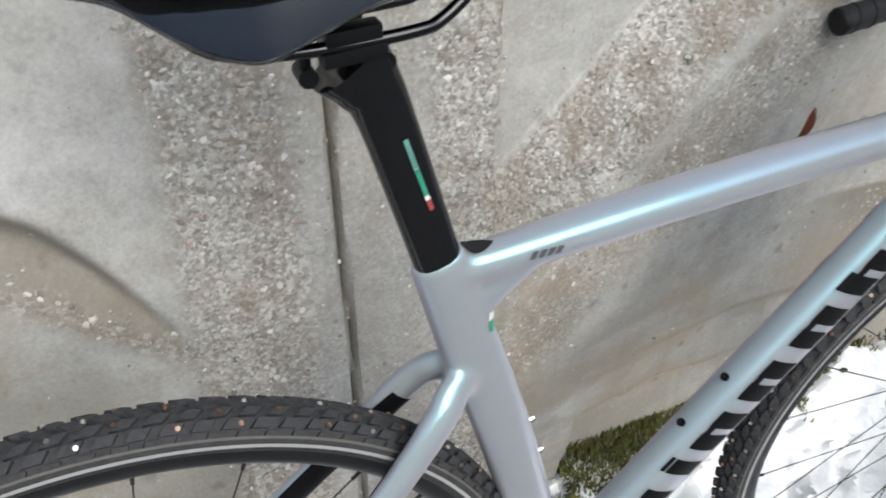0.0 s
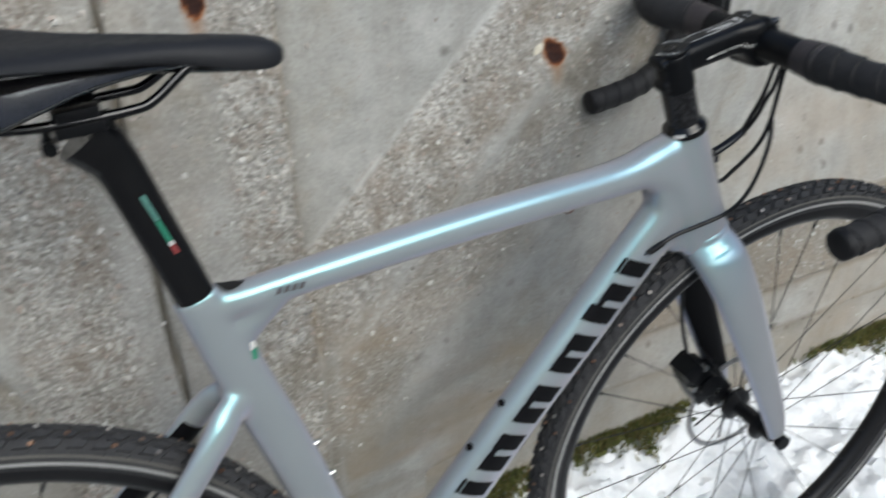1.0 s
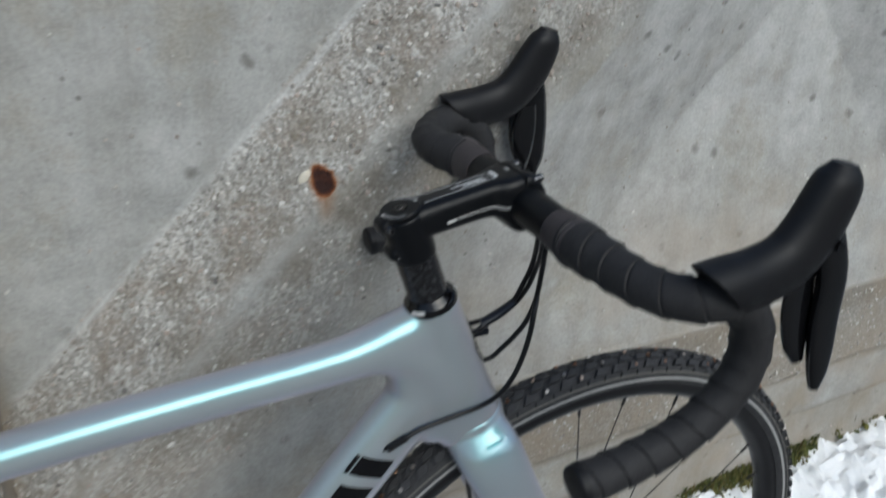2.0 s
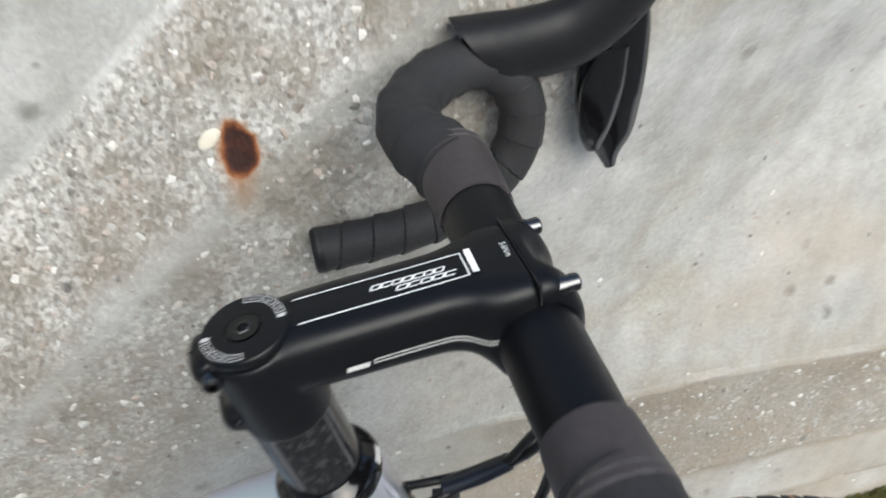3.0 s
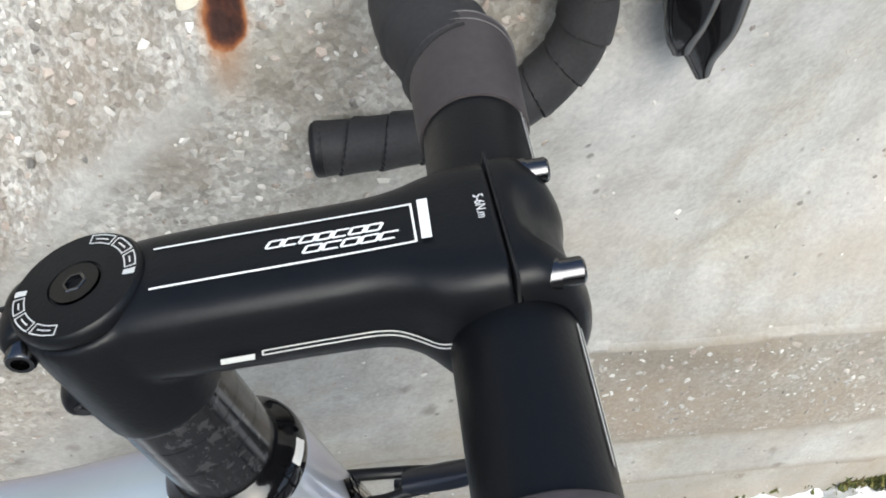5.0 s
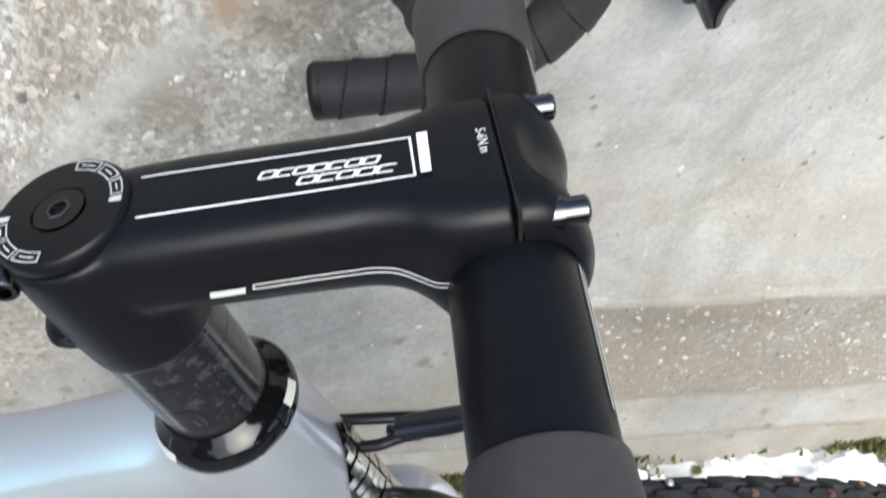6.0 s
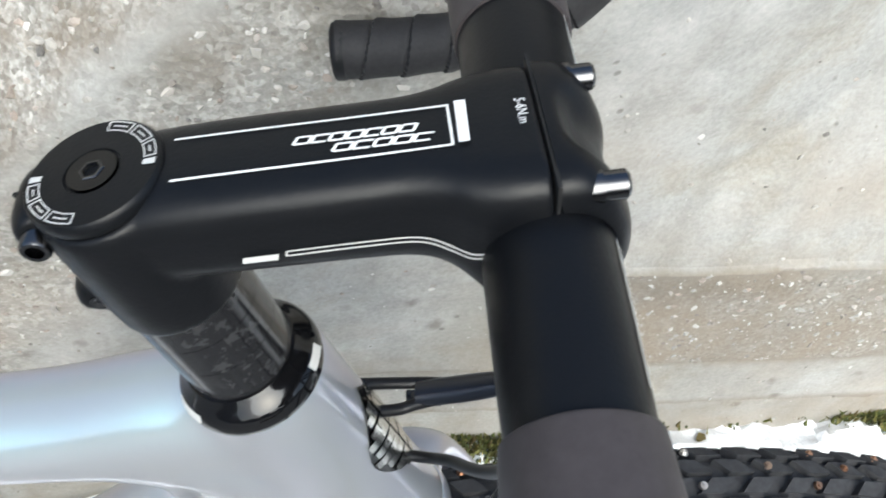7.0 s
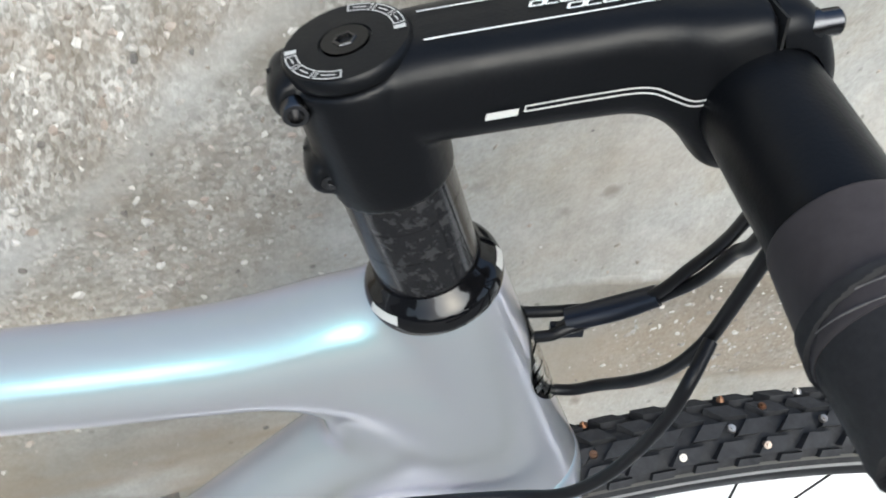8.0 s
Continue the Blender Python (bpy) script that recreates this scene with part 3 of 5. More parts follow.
        sweep(bm, [(0.385, 0.02 * k, 0.276), (0.29, 0.036 * k, 0.287), (0.15, 0.05 * k, 0.315), (0.0, 0.062 * k, 0.342)], [(0.012, 0.018), (0.009, 0.015), (0.0085, 0.013), (0.007, 0.014)], 16, 6, YAX)
    cylinder(bm, (0.394, -0.04, 0.276), (0.394, 0.04, 0.276), 0.024, 24)
    frame_ob = melt(part("frame", bm, M_PAINT, bicycle, "pale lilac-blue lacquered carbon frame"), 0.002, 60)
    return frame_ob


FRAME = build_frame()


def build_fork():
    bm = bmesh.new()
    top = HEAD_TOP + DOWN * 0.1285
    sweep(bm, [top, top + DOWN * 0.012, top + DOWN * 0.03], [(0.026, 0.0318), (0.029, 0.033), (0.03, 0.03)], 24, 4, YAX)
    for k in (-1, 1):
        sweep(bm, [(0.806, 0.012 * k, 0.660), (0.814, 0.032 * k, 0.642), (0.830, 0.045 * k, 0.605), (0.858, 0.05 * k, 0.545), (0.899, 0.052 * k, 0.458), (0.930, 0.053 * k, 0.388), (0.942, 0.054 * k, 0.352)],
              [(0.015, 0.03), (0.014, 0.031), (0.0115, 0.0285), (0.010, 0.026), (0.009, 0.0215), (0.008, 0.017), (0.007, 0.012)], 20, 7, YAX, 2.2)
    return melt(part("fork", bm, M_PAINT, bicycle, "pale lilac-blue lacquered deep-bladed fork"), 0.002, 14)


FORK = build_fork()


def build_seatpost():
    bm = bmesh.new()
    sweep(bm, [(0.279, 0, 0.69), (0.2655, 0, 0.742), (0.2480, 0, 0.806), (0.2310, 0, 0.866), (0.2215, 0, 0.886), (0.2125, 0, 0.899)],
          [(0.0115, 0.0166), (0.0115, 0.0166), (0.0115, 0.0166), (0.012, 0.0172), (0.015, 0.0205), (0.017, 0.024)], 28, 8, YAX, 2.5)
    post = part("seatpost", bm, M_GLOSS, bicycle, "gloss black aero seatpost")
    bm = bmesh.new()
    for k in (-1, 1):
        box(bm, (0.03, 0.012, 0.008), pose(0.211, 0.02 * k, 0.9215, 0, -3, 0), 0.002)
        box(bm, (0.034, 0.013, 0.008), pose(0.211, 0.02 * k, 0.911, 0, -3, 0), 0.002)
    cylinder(bm, (0.211, -0.022, 0.9125), (0.211, 0.022, 0.9125), 0.0075, 16)
    part("rail_clamp", bm, M_ALU, post, "black aluminium rail clamp")
    for dx, dz in ((-0.022, -0.004), (0.021, -0.002)):
        bm = bmesh.new()
        cylinder(bm, (0.211 + dx, -0.0045, 0.912 + dz), (0.211 + dx, -0.0045, 0.896 + dz), 0.0035, 10)
        cylinder(bm, (0.211 + dx, -0.011, 0.9 + dz), (0.211 + dx, 0.004, 0.9 + dz), 0.0055, 12)
        part("clamp_bolt", bm, M_ALU, post)
    return post


POST = build_seatpost()


def build_saddle():
    sad = group("saddle", "dark grey narrow racing saddle with a gloss black shell")
    # cover: x, half width, height of the top, height of the rim
    rows = [(0.080, 0.040, 0.978, 0.972), (0.092, 0.062, 0.982, 0.974), (0.115, 0.069, 0.981, 0.972), (0.145, 0.064, 0.976, 0.968), (0.175, 0.052, 0.9715, 0.962), (0.205, 0.040, 0.967, 0.956),
            (0.24, 0.029, 0.963, 0.951), (0.28, 0.0215, 0.9585, 0.945), (0.32, 0.0195, 0.953, 0.934), (0.345, 0.0165, 0.9485, 0.931), (0.356, 0.0105, 0.943, 0.933), (0.3595, 0.004, 0.939, 0.936)]
    rows = catmull(rows, 5)
    bm = bmesh.new()
    rings = []
    for x, w, top, rim in rows:
        ring = []
        for k in range(24):
            a = 2 * math.pi * k / 24
            c, s = math.cos(a), math.sin(a)
            y = math.copysign(abs(c) ** 0.7, c) * w
            z = rim + (top - rim) * abs(s) ** 0.75 if s > 0 else rim - 0.004 * abs(s)
            z -= 0.0022 * math.exp(-(y / 0.009) ** 2) if s > 0.5 and 0.12 < x < 0.3 else 0
            ring.append(bm.verts.new((x, y, z)))
        rings.append(ring)
    for p, q in zip(rings, rings[1:]):
        for k in range(24):
            bm.faces.new((p[k], p[(k + 1) % 24], q[(k + 1) % 24], q[k]))
    bm.faces.new(rings[0][::-1])
    bm.faces.new(rings[-1])
    part("cover", bm, M_SADDLE, sad, "matt dark grey microfibre cover")
    for k in (-1, 1):
        bm = bmesh.new()
        edge = catmull([(0.086, 0.060, 0.979, 0.063, 0.974), (0.104, 0.068, 0.976, 0.066, 0.968), (0.126, 0.068, 0.973, 0.062, 0.949), (0.145, 0.063, 0.969, 0.056, 0.936), (0.164, 0.056, 0.965, 0.050, 0.930), (0.19, 0.046, 0.960, 0.041, 0.934), (0.222, 0.034, 0.955, 0.031, 0.940), (0.257, 0.025, 0.953, 0.024, 0.943), (0.291, 0.018, 0.947, 0.017, 0.942)], 6)
        grid = []
        for x, yu, zu, yl, zl in edge:
            zl += 0.05 * (zu - zl)
            row = []
            for j in range(17):
                v = j / 12
                c = min(v, 1.0)
                h = zu - zl
                f = max(0.0, (c - 0.25) / 0.75)
                y = yu - 0.55 * h + (yl + 0.25 * h - yu + 0.55 * h) * f * (0.6 + 0.4 * f)
                z = zu + (zl - zu) * c
                if v > 1:
                    y, z = yl + 0.25 * h - 0.012 * ((v - 1) * 3) ** 2, zl - 0.005 * math.sin(math.pi / 2 * (v - 1) * 3)
                row.append(bm.verts.new((x, y * k, z)))
            grid.append(row)
        for p, q in zip(grid, grid[1:]):
            for j in range(16):
                bm.faces.new((p[j], p[j + 1], q[j + 1], q[j]))
        bmesh.ops.solidify(bm, geom=bm.faces[:], thickness=0.0022)
        part("shell_wing", bm, M_SHELL, sad, "gloss black moulded shell wing")
        bm = bmesh.new()
        sweep(bm, [(0.31, 0.011 * k, 0.944), (0.289, 0.014 * k, 0.939), (0.262, 0.019 * k, 0.9215), (0.245, 0.0215 * k, 0.9175), (0.2, 0.0218 * k, 0.916), (0.165, 0.022 * k, 0.918), (0.14, 0.026 * k, 0.926), (0.118, 0.032 * k, 0.948)], 0.0036, 12, 6)
        part("rail", bm, M_STEEL, sad, "dark steel saddle rail")
    bm = bmesh.new()
    sweep(bm, [(0.325, 0, 0.931), (0.3, 0, 0.935), (0.22, 0, 0.948), (0.13, 0, 0.963), (0.09, 0, 0.970)], [(0.012, 0.004), (0.014, 0.005), (0.022, 0.004), (0.045, 0.004), (0.04, 0.004)], 20, 5, YAX)
    part("base", bm, M_GLOSS, sad, "gloss black saddle base")
    return sad


build_saddle()


# ---- wheels
def tread_mesh():
    """Hooked rubber lugs round a tyre, at the origin."""
    PITCH = 108
    verts, faces = [], []

    def lug(a0, a1, w0, w1, skew, high):
        base = len(verts)
        for h in (0, 1):
            for a, w in ((a0, w0), (a1, w0), (a1, w1), (a0, w1)):
                sh = 0.0 if h == 0 else 1.0
                aa = a + skew * (w - 0.0) + (0.0016 * (1 if a == a0 else -1)) * sh
                ww = w * (1 - 0.05 * sh)
                r = 0.3255 + 0.0165 * math.cos(ww) - 0.0008 + high * sh * math.cos(ww)
                y = (0.0168 + high * sh) * math.sin(ww)
                verts.append((r * math.cos(aa), y, r * math.sin(aa)))
        for f in ((3, 2, 1, 0), (4, 5, 6, 7), (0, 1, 5, 4), (1, 2, 6, 5), (2, 3, 7, 6), (3, 0, 4, 7)):
            faces.append(tuple(base + i for i in f))

    step = 2 * math.pi / PITCH
    for i in range(PITCH):
        a = i * step
        for k in (-1, 1):
            o = a + (0.5 * step if k > 0 else 0)
            s = 0.055 * k
            lug(o, o + 0.62 * step, 0.06 * k, 0.39 * k, s, 0.0046)
            lug(o + 0.34 * step, o + 0.98 * step, 0.50 * k, 0.84 * k, s * 0.75, 0.0050)
            lug(o + 0.15 * step, o + 0.72 * step, 0.95 * k, 1.14 * k, s * 0.3, 0.0030)
    me = bpy.data.meshes.new("tread")
    me.from_pydata(verts, [], faces)
    me.update()
    return me


TREAD = tread_mesh()
TREAD.materials.append(M_TYRE)


def stud_mesh():
    bm = bmesh.new()
    cylinder(bm, (0, 0, -0.001), (0, 0, 0.0006), 0.0021, 10, 0.0017)
    cylinder(bm, (0, 0, 0.0004), (0, 0, 0.0014), 0.001, 8, 0.0007)
    me = bpy.data.meshes.new("stud")
    bm.to_mesh(me)
    bm.free()
    me.materials.append(M_STUD)
    return me


STUD = stud_mesh()


def spoke_mesh():
    bm = bmesh.new()
    cylinder(bm, (0.026, 0.0, 0), (0.298, 0, 0), 0.0007, 6)
    cylinder(bm, (0.284, 0.0, 0), (0.298, 0, 0), 0.0017, 6)
    me = bpy.data.meshes.new("spoke")
    bm.to_mesh(me)
    bm.free()
    me.materials.append(M_RIM)
    return me


SPOKE = spoke_mesh()


def build_wheel(name, x, label, shown):
    """shown: the stretch of angles, in degrees, whose studs are worth building."""
    w = group(name, label)
    w.location = (x, 0, AXLE)
    prof = []
    for k in range(25):
        a = radians(-128 + 256 * k / 24)
        prof.append((0.3255 + 0.0165 * math.cos(a), 0.0168 * math.sin(a)))
    bm = bmesh.new()
    revolve(bm, prof, 160, (0, 0, 0))
    part("tyre", bm, M_TYRE, w, "black winter tyre with hooked lugs")
    t = new("tread", TREAD)
    t.parent = w
    tagged(t, kind="stuff")
    for k in (-1, 1):
        bm = bmesh.new()
        revolve(bm, [(0.3258, 0.01705 * k), (0.3242, 0.0171 * k), (0.3226, 0.01695 * k)], 160, (0, 0, 0))
        part("reflective_band", bm, M_STRIPE, w, "light grey reflective sidewall band")
        bm = bmesh.new()
        revolve(bm, [(0.3322, 0.01588 * k), (0.3312, 0.0164 * k), (0.3302, 0.01655 * k)], 160, (0, 0, 0))
        part("sidewall_line", bm, M_LINE, w, "thin brown-grey moulded line")
    bm = bmesh.new()
    revolve(bm, [(0.3165, -0.0125), (0.311, -0.0128), (0.306, -0.013), (0.299, -0.009), (0.2955, -0.003), (0.2955, 0.003), (0.299, 0.009), (0.306, 0.013), (0.311, 0.0128), (0.3165, 0.0125)], 160, (0, 0, 0), closed=True)
    part("rim", bm, M_RIM, w, "matt black rim")
    bm = bmesh.new()
    revolve(bm, [(0.007, -0.05), (0.011, -0.047), (0.012, -0.03), (0.022, -0.026), (0.022, -0.022), (0.011, -0.016), (0.011, 0.016), (0.024, 0.022), (0.024, 0.027), (0.014, 0.034), (0.011, 0.048), (0.007, 0.05)], 32, (0, 0, 0))
    part("hub", bm, M_RIM, w, "black hub")
    for i in range(24):
        s = new("spoke", SPOKE)
        s.parent = w
        k = 1 if i % 2 else -1
        a = 2 * math.pi * (i + 0.3) / 24
        lean = math.atan2(0.022 * k, 0.26)
        s.matrix_local = Matrix.Rotation(-a, 4, "Y") @ Matrix.Translation((0, 0.024 * k, 0)) @ Matrix.Rotation(-lean, 4, "Z") @ Matrix.Rotation((0.035 if (i // 2) % 2 else -0.035), 4, "Y")
    a, n = shown[0], 0
    while a < shown[1]:
        for ww in ((0.22, -0.66) if n % 2 else (-0.22, 0.66)):
            s = new("stud", STUD)
            s.parent = w
            aa = radians(a) + 0.02 * math.sin(n * 1.7 + ww)
            r, y = 0.3255 + 0.0204 * math.cos(ww), 0.0207 * math.sin(ww)
            s.matrix_local = Matrix.Translation((r * math.cos(aa), y, r * math.sin(aa))) @ Vector((math.cos(aa) * math.cos(ww), math.sin(ww), math.sin(aa) * math.cos(ww))).to_track_quat("Z", "Y").to_matrix().to_4x4()
        a += 4.3
        n += 1
    bm = bmesh.new()
    revolve(bm, [(0.071, 0.031), (0.079, 0.031), (0.079, 0.0325), (0.071, 0.0325)], 64, (0, 0, 0), closed=True)
    disc = part("brake_disc", bm, M_DISC, w, "thin steel brake disc")
    for i in range(6):
        a = i * math.pi / 3
        bm = bmesh.new()
        sweep(bm, [(0.02 * math.cos(a), 0.032, 0.02 * math.sin(a)), (0.066 * math.cos(a + 0.35), 0.032, 0.066 * math.sin(a + 0.35))], [(0.001, 0.002), (0.001, 0.002)], 8, 2, YAX)
        part("disc_arm", bm, M_RIM, w)
    return w


build_wheel("rear_wheel", REAR, "rear wheel with black rim and studded winter tyre", (30, 130))
build_wheel("front_wheel", FRONT, "front wheel with black rim and studded winter tyre", (-40, 190))


def build_caliper():
    c = group("brake_caliper", "black hydraulic brake caliper on the fork leg")
    bm = bmesh.new()
    box(bm, (0.062, 0.032, 0.040), pose(0.875, 0.036, 0.405, 0, 60, 0), 0.008)
    box(bm, (0.036, 0.024, 0.075), pose(0.906, 0.042, 0.385, 0, -25, 0), 0.007)
    box(bm, (0.040, 0.036, 0.030), pose(0.860, 0.034, 0.428, 0, 50, 0), 0.008)
    box(bm, (0.046, 0.020, 0.034), pose(0.918, 0.044, 0.372, 0, 40, 0), 0.008)
    cylinder(bm, (0.880, 0.012, 0.408), (0.880, 0.056, 0.408), 0.016, 20)
    part("caliper_body", bm, M_ALU, c)
    for dx, dz in ((0.868, 0.440), (0.896, 0.392), (0.854, 0.410), (0.905, 0.365)):
        bm = bmesh.new()
        cylinder(bm, (dx, 0.014, dz), (dx, 0.022, dz), 0.0045, 12)
        part("caliper_bolt", bm, M_BRIGHT, c)
    bm = bmesh.new()
    sweep(bm, [(0.86, 0.04, 0.44), (0.845, 0.045, 0.5), (0.83, 0.04, 0.57), (0.815, 0.03, 0.63)], 0.0025, 8, 6)
    part("brake_hose", bm, M_CABLE, c)
    for y in (-0.061, 0.061):
        bm = bmesh.new()
        cylinder(bm, (FRONT, y - 0.004, AXLE), (FRONT, y + 0.004, AXLE), 0.0105, 20)
        part("axle_end", bm, M_ALU, c)


build_caliper()
for ob in bicycle.children:
    if ob.name in ("fork", "front_wheel", "brake_caliper"):
        ob.matrix_basis = STEER @ ob.matrix_basis


# ---- cockpit
def at(along, side, up):
    """A place near the stem: along it from the steering axis, to the left, and above its middle line."""
    return Vector((0.7405, 0, 0.8615)) + AHEAD * along + Vector((0, side, 0)) + UPST * up


def loft(bm, rows, segs=40):
    """A closed skin through rows of (along the stem, half width, lowest, highest, how square)."""
    rings = []
    for x, w, lo, hi, ex in catmull(rows, 5):
        ring = []
        for k in range(segs):
            a = 2 * math.pi * k / segs
            c, d = math.cos(a), math.sin(a)
            ring.append(bm.verts.new(at(x, math.copysign(abs(c) ** (2 / ex), c) * w, (lo + hi) / 2 + math.copysign(abs(d) ** (2 / ex), d) * (hi - lo) / 2)))
        rings.append(ring)
    for r, q in zip(rings, rings[1:]):
        for k in range(segs):
            bm.faces.new((r[k], r[(k + 1) % segs], q[(k + 1) % segs], q[k]))
    bm.faces.new(rings[0][::-1])
    bm.faces.new(rings[-1])


def build_stem():
    s = group("stem", "matt black aluminium stem with white printed lines")
    bm = bmesh.new()
    up = -DOWN
    c = Vector((0.7405, 0, 0.8615))
    sweep(bm, [c - up * 0.0215, c - up * 0.012, c + up * 0.012, c + up * 0.0172], [0.0176, 0.0180, 0.0176, 0.0168], 36, 4)
    loft(bm, [(0.000, 0.0160, -0.0062, 0.0205, 2.8), (0.010, 0.0164, -0.0058, 0.0224, 3.2), (0.030, 0.0166, -0.0055, 0.0228, 3.6), (0.055, 0.0166, -0.0058, 0.0229, 3.8), (0.066, 0.0167, -0.0066, 0.0230, 4.0),
              (0.0735, 0.0182, -0.0092, 0.0231, 4.2), (0.0795, 0.0208, -0.0150, 0.0232, 4.6), (0.0845, 0.0222, -0.0225, 0.0233, 5.2), (0.0905, 0.0226, -0.0258, 0.0234, 6.0), (0.0968, 0.0227, -0.0262, 0.0234, 6.0)])
    # split clamp behind the steerer
    for z, w in ((0.0095, 0.0085), (-0.0160, 0.0088)):
        e = c + up * z
        sweep(bm, [e + Vector((-0.0150, -w, 0)), e + Vector((-0.0160, -w * 0.6, 0)), e + Vector((-0.0165, 0, 0)), e + Vector((-0.0160, w * 0.6, 0)), e + Vector((-0.0150, w, 0))],
              [(0.0056, 0.0058), (0.0064, 0.0068), (0.0062, 0.0066), (0.0064, 0.0068), (0.0056, 0.0058)], 16, 5, tuple(up))
    body = melt(part("stem_body", bm, M_ALU, s), 0.0009, 7)
    for z in (0.0095, -0.0160):
        bm = bmesh.new()
        box(bm, (0.0090, 0.0009, 0.0098), Matrix.Translation(c + up * z + Vector((-0.0170, 0.001, 0))) @ pose(0, 0, 0, 0, -18.7, 0))
        part("clamp_slit", bm, M_DARK, s, "dark slit of the clamp")
    # face plate: two thick lugs with a deep hollow between them
    outer = catmull([(0.0, 0.0243), (0.0045, 0.0243), (0.0085, 0.0226), (0.0125, 0.0186), (0.0155, 0.0130), (0.0180, 0.0060), (0.0188, -0.0010), (0.0182, -0.0080), (0.0156, -0.0150), (0.0105, -0.0215), (0.0045, -0.0250), (0.0, -0.0252)], 3)
    inner = catmull([(0.0, 0.0243), (0.0028, 0.0241), (0.0052, 0.0206), (0.0072, 0.0168), (0.0108, 0.0128), (0.0152, 0.0066), (0.0166, -0.0005), (0.0158, -0.0070), (0.0122, -0.0120), (0.0070, -0.0175), (0.0032, -0.0240), (0.0, -0.0252)], 3)
    bm = bmesh.new()
    rings = []
    for y in np.linspace(-0.0222, 0.0222, 41):
        f = math.exp(-(abs(y) / 0.0098) ** 4)
        round_ = (1 - (abs(y) / 0.0228) ** 7) ** (1 / 7)
        ring = [bm.verts.new(BAR + AHEAD * (0.0005 + ((1 - f) * p[0] + f * q[0]) * round_) + UPST * ((1 - f) * p[1] + f * q[1]) * round_ + Vector((0, y, 0))) for p, q in zip(outer, inner)]
        for k in range(14):
            a = radians(-88 + 176 * k / 13)
            ring.append(bm.verts.new(BAR + AHEAD * (0.0155 * math.cos(a) * 0.9 + 0.0008) + UPST * (0.0155 * math.sin(a)) + Vector((0, y, 0))))
        rings.append(ring)
    n = len(rings[0])
    for p, q in zip(rings, rings[1:]):
        for k in range(n):
            bm.faces.new((p[k], p[(k + 1) % n], q[(k + 1) % n], q[k]))
    bm.faces.new(rings[0])
    bm.faces.new(rings[-1][::-1])
    part("face_plate", bm, M_ALU, s, "black face plate with a hollow between its lugs")
    # thin dark gap between body and plate
    bm = bmesh.new()
    box(bm, (0.0008, 0.0440, 0.0478), Matrix.Translation(BAR + AHEAD * 0.0002 - UPST * 0.0002) @ pose(0, 0, 0, 0, -9.47, 0))
    part("plate_gap", bm, M_DARK, s)
    for y in (-0.0178, 0.0178):
        for z in (0.0178, -0.0182):
            a = BAR + AHEAD * 0.0092 + UPST * z + Vector((0, y, 0))
            bm = bmesh.new()
            cylinder(bm, a - AHEAD * 0.002, a + AHEAD * 0.0010, 0.0041, 20)
            cylinder(bm, a + AHEAD * 0.0010, a + AHEAD * 0.0062, 0.0034, 20)
            cylinder(bm, a + AHEAD * 0.0062, a + AHEAD * 0.0069, 0.0034, 20, 0.0028)
            part("plate_bolt", bm, M_BOLT, s, "polished dark bolt")
    # clamp bolts behind the steerer
    for z, y in ((0.0090, -0.0085), (-0.0165, -0.0098)):
        a = c + up * z + Vector((-0.0165, y, 0))
        bm = bmesh.new()
        prof = [(0.0, -0.003), (0.0036, -0.003), (0.0036, 0.0042), (0.0031, 0.0049), (0.0021, 0.0049), (0.0019, 0.0018), (0.0, 0.0018)] if z > 0 else [(0.0, -0.002), (0.0024, -0.002), (0.0024, 0.0004), (0.0015, 0.0004), (0.0, -0.0008)]
        revolve(bm, [(r, -h) for r, h in prof], 20, a)
        part("clamp_bolt", bm, M_BOLT, s, "polished dark socket bolt")
    s.matrix_local = LEAN
    return s, body


STEM, STEM_BODY = build_stem()


